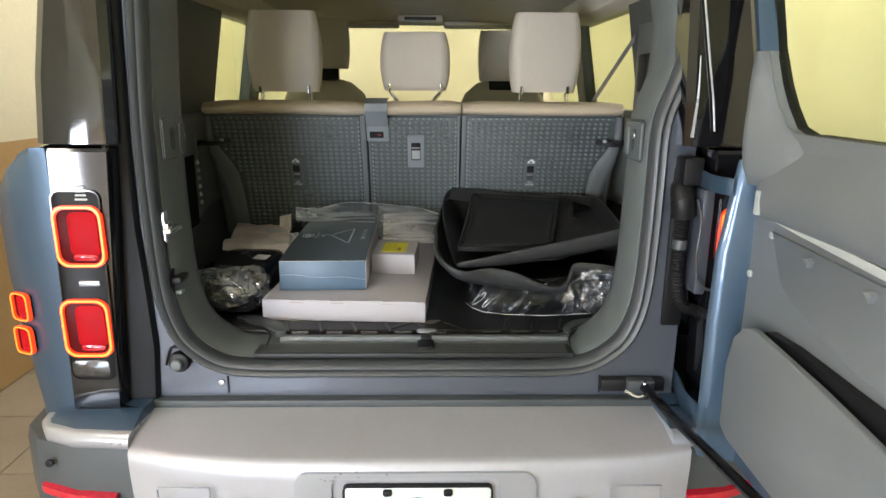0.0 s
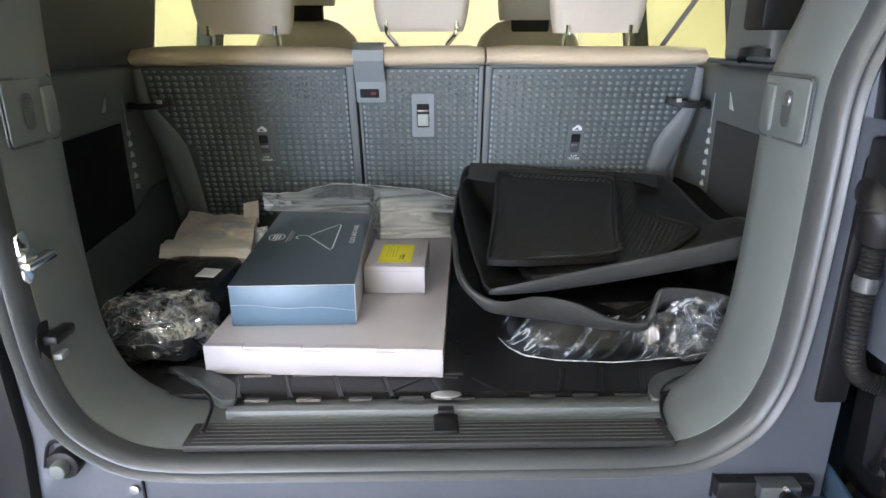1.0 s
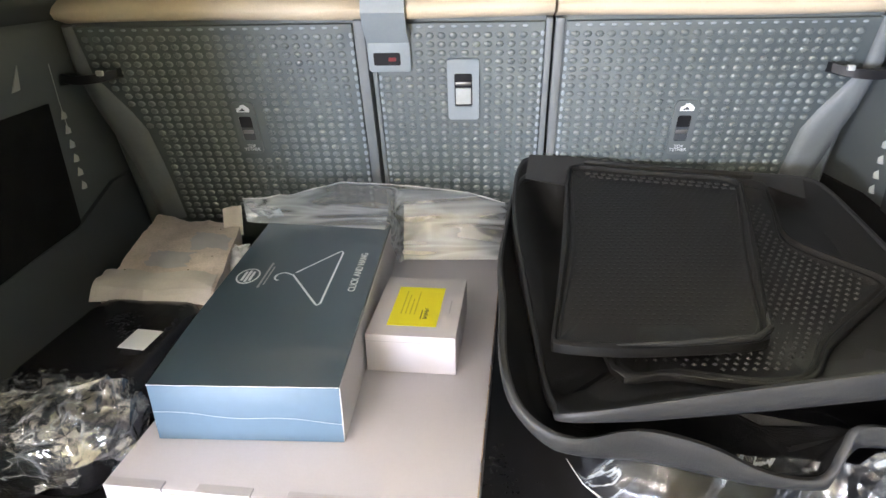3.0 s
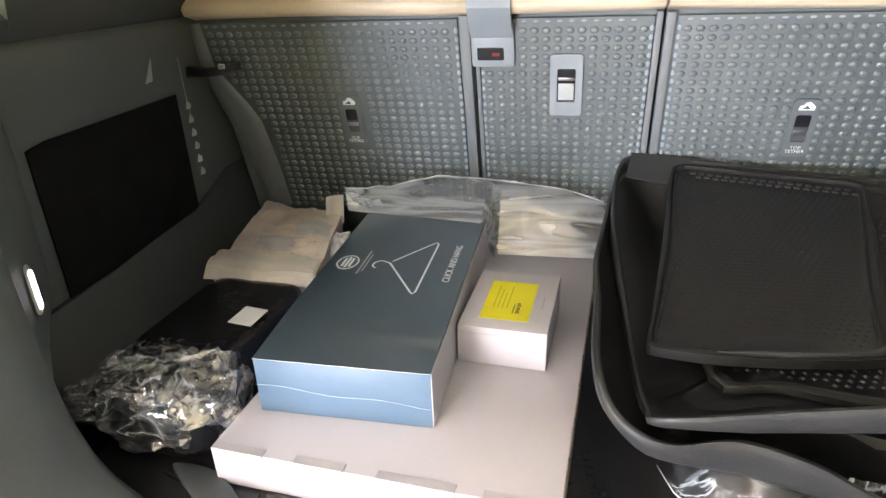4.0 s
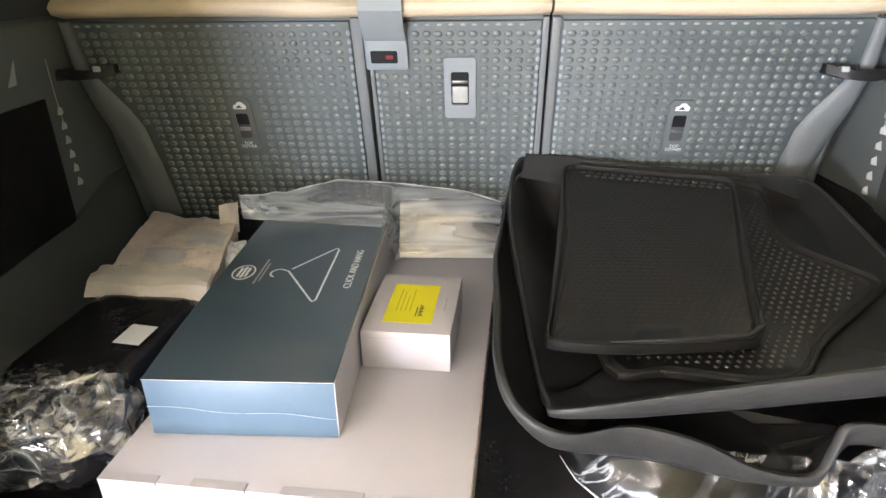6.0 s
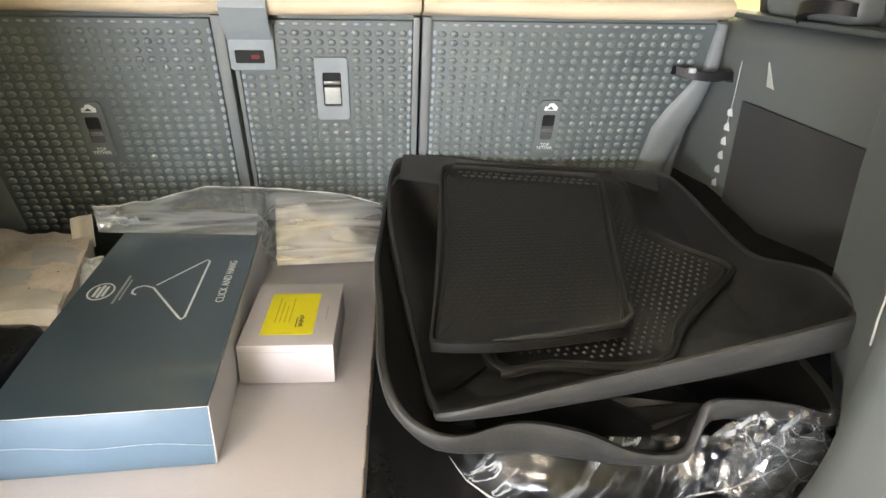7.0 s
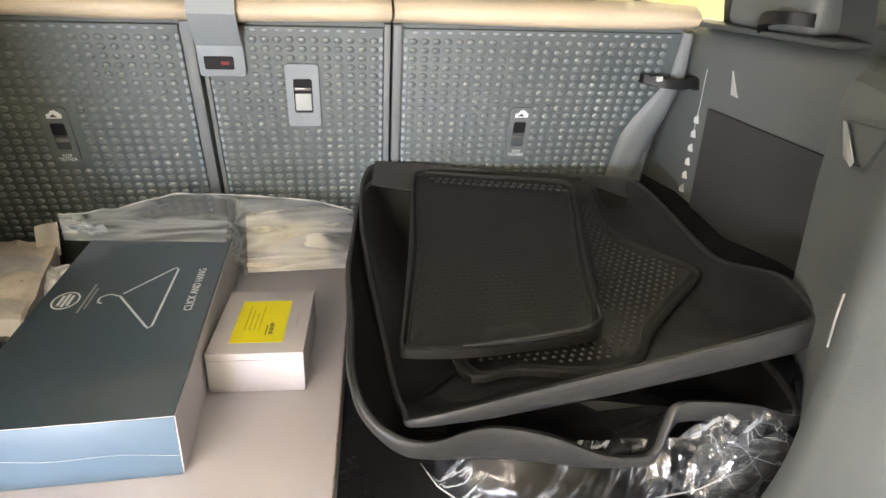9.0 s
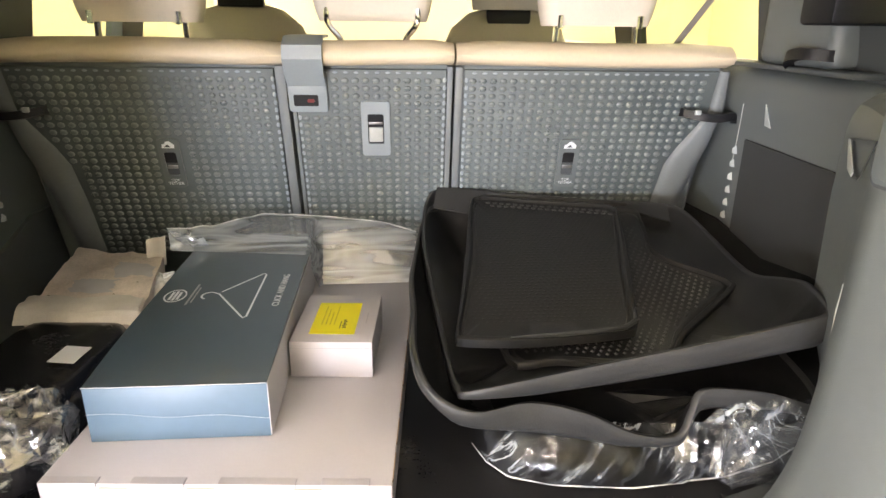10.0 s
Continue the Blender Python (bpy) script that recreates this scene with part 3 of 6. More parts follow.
# the corner of the body, by heights: half width and the rear face
for s in SIDES:
    lower = [(0.40, 0.90), (0.60, 0.905), (0.74, 0.915), (0.90, 0.935), (1.05, 0.945), (1.18, 0.945), (1.25, 0.938), (1.30, 0.915), (1.34, 0.87), (1.352, 0.82)]
    rings = []
    for z, w in lower:
        prof = [(0.752, 0.14), (0.754, 0.098), (0.79, 0.100), (min(0.85, w - 0.05), 0.115), (w - 0.035, 0.155), (w - 0.01, 0.22), (w, 0.32), (w, 0.8), (w, 1.6), (w, 2.6), (w, 3.6), (w - 0.02, 4.25), (w - 0.08, 4.45), (w - 0.16, 4.50)]
        rings.append([Vector((s * x, y, z)) for x, y in prof])
    P(loft(rings, False), "side_panel", "paint", "blue metallic body side", angle=50)
    rings = []
    for z, w in ((1.36, 0.80), (1.5, 0.785), (1.66, 0.755), (1.80, 0.72), (1.88, 0.70)):
        a = 0.655 - 0.05 * (z - 1.36)
        prof = [(a - 0.045, 0.20), (a - 0.045, 0.115), (a - 0.03, 0.102), (a + 0.03, 0.098), (w - 0.04, 0.108), (w - 0.012, 0.135), (w, 0.20), (w, 0.42)]
        rings.append([Vector((s * x, y, z)) for x, y in prof])
    P(loft(rings, False), "rear_pillar", "gloss_black", "gloss black rear roof pillar", angle=12)
    # lamp panel with a raised rim
    lo, hi = ((0.655, 0.772), (0.612, 0.750)) if s < 0 else ((0.690, 0.800), (0.668, 0.784))
    rings = []
    for z in (0.742, 0.752, 0.9, 1.1, 1.25, 1.345, 1.352):
        t = (z - 0.742) / 0.61
        a, b = lo[0] + (hi[0] - lo[0]) * t, lo[1] + (hi[1] - lo[1]) * t
        e = 0.006 if z in (0.742, 1.352) else 0
        rings.append([Vector((s * x, y, z)) for x, y in ((a + 0.004, 0.17), (a + 0.002, 0.10 + e), (a + 0.008, 0.088 + e), (b - 0.006, 0.087 + e), (b - 0.001, 0.094 + e), (b - 0.002, 0.13))])
    P(loft(rings, True), "lamp_panel", "gloss_black", "gloss black tail lamp panel", angle=40)
    if s < 0:
        P(loft([[Vector((-x, y, z)) for x, y in ((a, 0.19), (a, 0.150), (a + 0.006, 0.140), (b - 0.006, 0.128), (b, 0.135), (b, 0.19))] for z, a, b in ((0.742, 0.596, 0.672), (0.88, 0.586, 0.668), (1.0, 0.590, 0.664), (1.17, 0.599, 0.658), (1.35, 0.598, 0.640), (1.54, 0.590, 0.626), (1.86, 0.575, 0.600))], True), "gutter", "black", "black gap moulding", angle=40)

    def square_lamp(x, y, z, w, h, turn, name, label):
        rot = Matrix.Rotation(radians(turn), 4, "Z")
        m = Matrix.Translation((x, y, z)) @ rot @ axes((0, 0, 0), (1, 0, 0), (0, 0, 1), (0, -1, 0))
        r = min(w, h) * 0.24
        lens = P(slab(rrect(w * 0.98, h * 0.98, r), m, 0.004, 0.002), name, "lamp_dark", label)
        sub("lens", slab(rrect(w * 0.60, h * 0.72, r * 0.6), m @ Matrix.Translation((-s * w * 0.09, h * 0.03, 0.003)), 0.004, 0.002), "lamp_red", lens, "red lens")
        sub("lens_foot", slab(rrect(w * 0.5, h * 0.10, r * 0.3), m @ Matrix.Translation((-s * w * 0.08, -h * 0.34, 0.003)), 0.005, 0.002), "reflector", lens, "paler foot of the lens")
        bm = frame_ring(rrect(w, h, r), rrect(w * 0.86, h * 0.88, r * 0.85), m, 0.009)
        sub("halo_ring", bm, "lamp_halo", lens, "red lit edge")
        sub("light_ring", frame_ring(rrect(w * 0.965, h * 0.97, r * 0.95), rrect(w * 0.895, h * 0.915, r * 0.9), m, 0.011), "lamp_ring", lens, "orange lit ring")

    square_lamp(s * 0.697 + (0.050 if s > 0 else 0), 0.087, 1.164, 0.106, 0.137, 0, "tail_lamp", "lit square red tail lamp")
    square_lamp(s * 0.708 + (0.050 if s > 0 else 0), 0.087, 0.953, 0.107, 0.137, 0, "tail_lamp", "lit square red tail lamp")
    ox = s * 0.702 + (0.048 if s > 0 else 0)
    up = axes((ox, 0.0858, 1.045), (1, 0, 0.0), (0.022 * s, 0, -1), (0, -1, 0))
    cl = P(frame_ring(rrect(0.106, 0.44, 0.02), rrect(0.100, 0.434, 0.018), up, 0.003), "lamp_surround", "gloss_black", "gloss black lamp surround")
    sub("smoked_cover", slab(rrect(0.101, 0.435, 0.020), up @ Matrix.Translation((0, 0, -0.0012)), 0.0022, 0.0008), "black", cl, "smoked black cover behind the lamps")
    sub("chrome_insert", slab(rrect(0.045, 0.012, 0.003), axes((ox + 0.012, 0.086, 1.058), (1, 0, 0), (0, 0, 1), (0, -1, 0)), 0.005, 0.001), "silver_bright", cl, "bright insert between the lamps")
    for k in range(4):
        sub("marker_line", slab(rrect(0.026 - 0.003 * k, 0.004, 0.001), axes((ox + 0.018, 0.086, 1.245 + 0.009 * k), (1, 0, 0), (0, 0, 1), (0, -1, 0)), 0.003), "clip", cl, "pale marker line")
    sub("reverse_lens", slab(rrect(0.086, 0.040, 0.012), axes((ox - s * -0.010, 0.0862, 0.855), (1, 0, 0), (0, 0, 1), (0, -1, 0)), 0.004, 0.002), "clear_lens", cl, "clear reversing lens")
    square_lamp(s * 0.866, 0.118, 0.993, 0.054, 0.066, -s * -24 * 1.0, "side_lamp", "small lit square red lamp")
    square_lamp(s * 0.870, 0.118, 0.912, 0.054, 0.066, -s * -24 * 1.0, "side_lamp", "small lit square red lamp")
    # bumper corner
    rings = []
    for z, k in ((0.30, -0.02), (0.42, 0.0), (0.55, 0.01), (0.66, 0.008), (0.692, 0.0)):
        prof = [(0.598, 0.06), (0.608, 0.01 - k), (0.74, 0.02 - k), (0.84, 0.055 - k), (0.90 + k, 0.12), (0.915 + k, 0.22), (0.915 + k, 0.34), (0.86, 0.34), (0.70, 0.2)]
        rings.append([Vector((s * x, y, z)) for x, y in prof])
    corner = P(loft(rings, True), "bumper_corner", "trim_dark", "dark grey bumper corner", angle=40)
    rings = []
    def strip_ring(z, k):
        return [Vector((s * x, y, z)) for x, y in ((0.60, 0.16), (0.608, 0.008 - k), (0.74, 0.018 - k), (0.810, 0.045 - k), (0.838 + k, 0.085), (0.845 + k, 0.12), (0.83, 0.15))]
    rings = [strip_ring(z, k) for z, k in ((0.690, -0.004), (0.697, 0.006), (0.708, 0.010), (0.720, 0.008), (0.728, 0.000), (0.730, -0.012))]
    P(loft(rings, True), "bumper_strip", "silver_bright", "bright silver bumper strip", angle=50)
    P(loft([strip_ring(z, k) for z, k in ((0.729, -0.013), (0.734, -0.030), (0.746, -0.060), (0.752, -0.085))], True), "bumper_ledge", "paint", "blue ledge above the bumper strip", angle=50)
    rings = []
    for x, y in ((0.645, -0.008), (0.70, -0.003), (0.76, 0.012), (0.81, 0.03), (0.835, 0.042)):
        rings.append([Vector((s * x, y + dy, 0.575 + 0.02 * (x - 0.64) + dz)) for dy, dz in ((0.01, -0.014), (-0.008, -0.011), (-0.010, 0.009), (0.01, 0.012))])
    P(loft(rings, True), "reflector", "reflector", "long red rear reflector")
    P(slab(rrect(0.018, 0.018, 0.008), axes((s * 0.80, 0.022, 0.652), (1, 0, 0), (0, 0, 1), (0, -1, 0)), 0.006, 0.001), "parking_sensor", "black", "round parking sensor")

# bumper, middle
rings = []
for k in range(25):
    u = -1 + 2 * k / 24
    front = -0.065 + 0.05 * abs(u) ** 4
    x = 0.02 + u * 0.625
    xb = 0.01 + u * 0.668
    rings.append([Vector(p) for p in ((xb, 0.17, 0.722), (xb, 0.16, 0.733), (x * 0.4 + xb * 0.6, 0.06, 0.722), (x, front + 0.022, 0.7045), (x, front + 0.008, 0.702), (x, front + 0.001, 0.695),
                                      (x, front, 0.66), (x, front + 0.004, 0.60), (x, front + 0.012, 0.50), (x, 0.03, 0.38), (xb, 0.17, 0.36))])
bumper = P(loft(rings, True), "bumper", "silver", "satin silver rear bumper with a number plate recess", angle=50)
PY = -0.066
sub("plate_recess", frame_ring(rrect(0.52, 0.22, 0.03), rrect(0.36, 0.20, 0.02), axes((0.03, PY + 0.004, 0.572), (1, 0, 0), (0, 0, 1), (0, -1, 0)), 0.010), "silver_bright", bumper, "pale inset round the plate")
sub("number_plate", slab(rrect(0.315, 0.16, 0.012), axes((0.035, PY - 0.002, 0.572), (1, 0, 0), (0, 0, 1), (0, -1, 0)), 0.008, 0.002), "plate_white", bumper, "white dealer plate with a green emblem")
sub("plate_frame", frame_ring(rrect(0.322, 0.167, 0.012), rrect(0.316, 0.161, 0.010), axes((0.035, PY - 0.001, 0.572), (1, 0, 0), (0, 0, 1), (0, -1, 0)), 0.013), "black", bumper, "black plate frame")
oval = [(math.cos(a * 0.2618), math.sin(a * 0.2618)) for a in range(24)]
sub("emblem", frame_ring([(0.062 * u, 0.055 * v) for u, v in oval], [(0.055 * u, 0.048 * v) for u, v in oval], axes((0.035, PY - 0.010, 0.572), (1, 0, 0), (0, 0, 1), (0, -1, 0)), 0.001), "green", bumper, "green oval emblem")
for x in (-0.03, 0.10):
    sub("plate_bolt", slab(rrect(0.02, 0.014, 0.006), axes((x, PY - 0.010, 0.640), (1, 0, 0), (0, 0, 1), (0, -1, 0)), 0.008, 0.002), "rubber", bumper, "dark plate bolt")
for s in SIDES:
    sub("tow_cover", frame_ring(rrect(0.115, 0.07, 0.006), rrect(0.109, 0.064, 0.005), axes((0.02 + s * 0.49, PY + 0.006, 0.61), (1, 0, 0), (0, 0, 1), (0, -1, 0)), 0.006), "silver_bright", bumper, "square tow eye cover seam")
    sub("sensor", slab(rrect(0.022, 0.022, 0.010), axes((0.02 + s * 0.365, PY + 0.001, 0.605), (1, 0, 0), (0, 0, 1), (0, -1, 0)), 0.006, 0.002), "silver_bright", bumper, "round parking sensor")
P(box(-0.66, 0.67, 0.13, 0.162, 0.728, 0.748, 0.004), "bumper_gasket", "trim_dark", "black strip between bumper and sill")
for x in (-0.43, 0.475):
    P(box(x - 0.0015, x + 0.0015, 0.152, 0.158, 0.757, 0.80), "sill_joint", "black", "thin joint in the sill")
P(box(0.475, 0.63, 0.135, 0.16, 0.766, 0.798, 0.004), "latch_cover", "rubber", "black plastic cover on the sill")
for s, x, z in ((-1, -0.538, 0.842), ):
    ob = P(slab(rrect(0.05, 0.05, 0.024), axes((x, 0.157, z), (1, 0, 0), (0, 0, 1), (0, -1, 0)), 0.02, 0.006), "bump_stop", "rubber", "round black rubber buffer")
    sub("buffer_tip", slab(rrect(0.026, 0.026, 0.012), axes((x, 0.137, z), (1, 0, 0), (0, 0, 1), (0, -1, 0)), 0.016, 0.004), "trim", ob, "grey buffer tip")
    sub("buffer_clip", tube(smooth_path([(x - 0.034, 0.15, z - 0.01), (x - 0.02, 0.15, z + 0.032), (x + 0.0, 0.15, z + 0.036)]), 0.003, 6), "black", ob, "curved clip")
P(slab(rrect(0.016, 0.016, 0.007), axes((-0.445, 0.157, 0.783), (1, 0, 0), (0, 0, 1), (0, -1, 0)), 0.004, 0.001), "sill_screw", "steel", "small screw head")

# floor, sill plate and boot floor
P(box(-0.60, 0.60, 0.315, 1.3, 0.835, 0.857, 0.004), "load_floor", "boot_mat", "black rubber boot floor")
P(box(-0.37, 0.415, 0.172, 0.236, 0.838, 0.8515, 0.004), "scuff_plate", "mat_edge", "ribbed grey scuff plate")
for k in range(6):
    P(box(-0.355, 0.40, 0.180 + 0.0095 * k, 0.1835 + 0.0095 * k, 0.850, 0.8522, 0.0006, 1), "plate_rib", "seal")
# pale trim material: the lip's reflected light is put into its colour
P(box(-0.325, 0.418, 0.252, 0.272, 0.836, 0.8615, 0.005), "boot_mat_lip", "gate_trim", "raised front lip of the rubber boot mat")
P(box(-0.41, 0.43, 0.236, 0.252, 0.826, 0.840), "sill_gap", "black", "dark gap behind the scuff plate")
latch = P(box(0.028, 0.070, 0.196, 0.248, 0.838, 0.8575, 0.005), "sill_latch", "black", "black latch in the middle of the sill")
sub("latch_mouth", box(0.036, 0.064, 0.245, 0.262, 0.845, 0.8635, 0.003), "rubber", latch, "dark latch mouth")
badge = [(0.027 * math.cos(a * 0.2618), 0.012 * math.sin(a * 0.2618)) for a in range(24)]
ob = P(slab(badge, pose(0.051, 0.299, 0.8565), 0.006, 0.002), "mat_badge", "silver_bright", "pale oval badge on the boot mat")
def rib(points, w=0.010, h=0.004):
    pts = [Vector((x, y, 0.8565)) for x, y in points]
    bm = bmesh.new()
    for a, b in zip(pts, pts[1:]):
        d = (b - a).normalized()
        n = Vector((-d.y, d.x, 0)) * w / 2
        loft([[a + n, a - n, b - n, b + n], [a + n * 0.6 + Vector((0, 0, h)), a - n * 0.6 + Vector((0, 0, h)), b - n * 0.6 + Vector((0, 0, h)), b + n * 0.6 + Vector((0, 0, h))]], True, True, bm)
    P(bm, "mat_rib", "boot_mat", "raised rib of the boot mat")
for k in range(5):
    x = -0.325 + 0.09 * k
    rib([(x + 0.012, 0.296), (x - 0.012, 0.372)])
    rib([(x + 0.024, 0.292), (x + 0.066, 0.292)], 0.012)
    rib([(x + 0.0, 0.376), (x + 0.05, 0.378)], 0.012)
rib([(-0.055, 0.31), (0.015, 0.365)], 0.006), rib([(0.16, 0.30), (0.10, 0.36)], 0.006), rib([(0.025, 0.364), (0.075, 0.362)], 0.006)
for k in range(4):
    x = 0.20 + 0.075 * k
    rib([(x, 0.30), (x + 0.045, 0.30)], 0.012), rib([(x + 0.055, 0.31), (x + 0.075, 0.39)])
for seam in ([(-0.478, 0.383), (-0.429, 0.365), (-0.383, 0.321), (-0.355, 0.28), (-0.346, 0.233), (-0.343, 0.195)], [(0.602, 0.404), (0.534, 0.373), (0.451, 0.305), (0.417, 0.251), (0.408, 0.20)]):
    P(tube(smooth_path([(x, y, 0.860) for x, y in seam], 4), 0.0030, 6), "corner_seam", "black", "dark seam at the boot corner")
for pad in ([(-0.474, 0.397), (-0.439, 0.400), (-0.401, 0.391), (-0.359, 0.362), (-0.327, 0.330), (-0.317, 0.294), (-0.316, 0.281), (-0.343, 0.281), (-0.377, 0.317), (-0.424, 0.356), (-0.458, 0.379)],
            [(0.620, 0.432), (0.570, 0.404), (0.480, 0.373), (0.441, 0.353), (0.416, 0.318), (0.409, 0.280), (0.420, 0.270), (0.431, 0.299), (0.469, 0.338), (0.546, 0.371)]):
    P(slab([(p.x, p.y) for p in smooth_path([(x, y, 0) for x, y in pad], 3, True)], pose(0, 0, 0.850), 0.017, 0.004), "mat_corner", "trim_dark", "raised grey corner of the boot mat")
P(box(-0.79, 0.79, 0.34, 2.9, 0.60, 0.83), "underfloor", "black", "dark underfloor")

# bonnet, front and sills
P(loft([[Vector((x, y, z + 0.03 * (1 - (x / 0.86) ** 2))) for x in (-0.86, -0.6, -0.3, 0, 0.3, 0.6, 0.86)] for y, z in ((3.2, 1.27), (3.6, 1.26), (4.2, 1.22), (4.42, 1.17), (4.48, 1.05))], False), "bonnet", "paint", "blue bonnet")
P(box(-0.80, 0.80, 4.40, 4.50, 0.74, 1.10, 0.03), "grille", "black", "black front grille")
P(box(-0.90, 0.90, 4.30, 4.58, 0.42, 0.76, 0.05, 3), "front_bumper", "trim_dark", "dark grey front bumper")
P(box(-0.86, 0.86, 2.9, 4.35, 0.55, 0.80), "engine_bay_floor", "black", "dark underfloor")
for s in SIDES:
    P(box(min(s * 0.84, s * 0.915), max(s * 0.84, s * 0.915), 1.42, 3.50, 0.36, 0.46, 0.02), "side_sill", "trim_dark", "dark grey side sill")
    for y in (0.95, 3.97):
        arch = [Vector((s * 0.93, y + 0.46 * math.cos(a * 0.2618), 0.40 + 0.46 * math.sin(a * 0.2618))) for a in range(13)]
        P(tube(arch, 0.035, 8), "wheel_arch", "trim_dark", "dark grey wheel arch moulding")
    P(tube([(s * 0.70, 0.3, 1.89), (s * 0.71, 1.5, 1.90), (s * 0.70, 2.75, 1.87), (s * 0.80, 3.25, 1.34)], 0.035, 8), "roof_side", "gloss_black", "gloss black roof side rail")


def wheel(s, y):
    cx = s * 0.82
    prof = [(-0.12, 0.27), (-0.13, 0.36), (-0.11, 0.39), (0.0, 0.40), (0.11, 0.39), (0.13, 0.36), (0.12, 0.27)]
    rings = [[Vector((cx + a, y + r * math.cos(k * 0.19635), 0.402 + r * math.sin(k * 0.19635))) for a, r in prof] for k in range(32)]
    w = P(loft(rings, True, False, wrap=True), "wheel", "rubber", "black tyre on a grey rim", angle=50)
    prof = [(-0.02 * s, 0.03), (0.07 * s, 0.05), (0.08 * s, 0.2), (0.115 * s, 0.268), (-0.10 * s, 0.268)]
    sub("rim", loft([[Vector((cx + a, y + r * math.cos(k * 0.19635), 0.402 + r * math.sin(k * 0.19635))) for a, r in prof] for k in range(32)], True, False, wrap=True), "silver", w, "grey alloy rim")


for s in SIDES:
    wheel(s, 0.95), wheel(s, 3.97)

# floor tiles, laid on the ground round the car
tile_mesh = finish(box(-0.223, 0.223, -0.223, 0.223, -0.004, 0.0, 0.0015, 1), "tile", False)
for i in range(11):
    for j in range(22):
        ob = new("floor_tile", tile_mesh)
        ob.location = (-1.86 + 0.45 * i, -3.77 + 0.45 * j, 0)
        ob.parent = ground

# ---- the car: boot sides, glass, roof ----
LEDGE = 1.388
for s in SIDES:
    # rear pillar trim: bulges in behind the seal, then steps out to the side wall
    plan = [(0.566, 0.195), (0.556, 0.235), (0.548, 0.298), (0.551, 0.312), (0.562, 0.332), (0.60, 0.41), (0.645, 0.495), (0.655, 0.525), (0.668, 0.54), (0.785, 0.55)]
    if s < 0:
        plan = plan[:5] + [(0.60, 0.40), (0.65, 0.462), (0.68, 0.492), (0.70, 0.512), (0.785, 0.585)]
    rings = []
    for z, k in ((0.84, -0.09), (0.88, -0.055), (0.93, -0.022), (1.0, -0.004), (1.08, 0.0), (1.25, 0.0), (1.34, 0.002), (1.358, 0.006), (1.372, 0.014), (1.383, 0.030), (1.389, 0.055), (1.3925, 0.12)):
        rings.append([Vector((s * min(0.79, x + (k if x < 0.6 or z > 1.3 else 0.36 * max(0, 1.10 - z))), y, z)) for x, y in plan])
    pil = P(loft(rings, False), "pillar_trim", "trim", "slate grey moulded rear pillar trim", angle=20)
    # cap above the bulge, up to the roof
    rings = []
    for z, dx in ((1.384, 0.0), (1.43, 0.006), (1.52, 0.03 if s > 0 else -0.004), (1.62, 0.035 if s > 0 else -0.01), (1.74, 0.01 if s > 0 else -0.03), (1.80, -0.05)):
        rings.append([Vector((s * (x + dx), y, z)) for x, y in ((0.566, 0.195), (0.553, 0.25), (0.553, 0.31), (0.575, 0.345), (0.64, 0.40), (0.74, 0.42))])
    # left side takes the darker trim: its shade is put into the colour
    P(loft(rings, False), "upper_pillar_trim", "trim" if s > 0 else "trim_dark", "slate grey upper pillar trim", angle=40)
    # side wall with ledge
    sec = [(0.79, 0.83), (0.785, 0.92), (0.778, 1.0), (0.778, 1.25), (0.776, 1.34), (0.780, 1.372), (0.792, 1.386), (0.815, 1.39), (0.90, 1.392)]
    P(loft([[Vector((s * x, y, z)) for x, z in sec] for y in (0.42, 0.62, 0.8, 1.0, 1.2, 1.5, 2.6)], False), "side_trim", "trim", "slate grey boot side trim with a ledge", angle=50)
    # dark carpeted pocket in the wall
    pocket = [(0.60, 1.235), (0.64, 1.241), (0.80, 1.243), (0.985, 1.246), (0.985, 1.0), (0.985, 0.985), (0.60, 0.985)]
    bm = bmesh.new()
    loft([[Vector((s * 0.7765, y, z)) for y, z in pocket], [Vector((s * 0.772, y, z)) for y, z in pocket]], True, True, bm)
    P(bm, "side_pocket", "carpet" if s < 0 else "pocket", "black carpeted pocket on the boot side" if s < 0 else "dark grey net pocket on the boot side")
    for k in range(6):
        z = 1.217 - 0.029 * k
        y = 1.018 + 0.0012 * k
        t = bmesh.new()
        loft([[Vector((s * 0.777, y - 0.003, z - 0.008)), Vector((s * 0.777, y + 0.006, z - 0.008)), Vector((s * 0.777, y + 0.004, z + 0.009))],
              [Vector((s * 0.768, y - 0.001, z - 0.006)), Vector((s * 0.768, y + 0.004, z - 0.006)), Vector((s * 0.768, y + 0.003, z + 0.004))]], True, True, t)
        P(t, "clip", "clip", "small pale clip")
    P(slab([(0, 0), (0.022, 0.002), (0.030, 0.043)], axes((s * 0.7755, 0.903, 1.281), (0, 1, 0), (0, 0, 1), (-s, 0, 0)), 0.002, 0.0005), "triangle_mark", "clip", "small pale triangular mark")
    P(tube([(s * 0.773, 1.015, 1.315), (s * 0.773, 1.017, 1.244), (s * 0.772, 1.021, 1.19)], 0.0008, 5), "pocket_seam", "clip", "thin pale seam at the pocket")
    # carpeted trough under the side wall
    rings = []
    for y, t in (((0.47, 0.98), (0.70, 0.985), (0.85, 0.995), (0.97, 1.0), (1.06, 1.03), (1.12, 1.05), (1.30, 1.05)) if s < 0 else
                 ((0.56, 1.06), (0.70, 1.055), (0.85, 1.032), (0.97, 1.046), (1.06, 1.054), (1.12, 1.05), (1.30, 1.04))):
        rings.append([Vector((s * x, y, z)) for x, z in ((0.60, 0.858), (0.70, 0.872), (0.735, 0.91), (0.752, 0.95), (0.768, t), (0.80, t), (0.80, 0.84), (0.60, 0.84))])
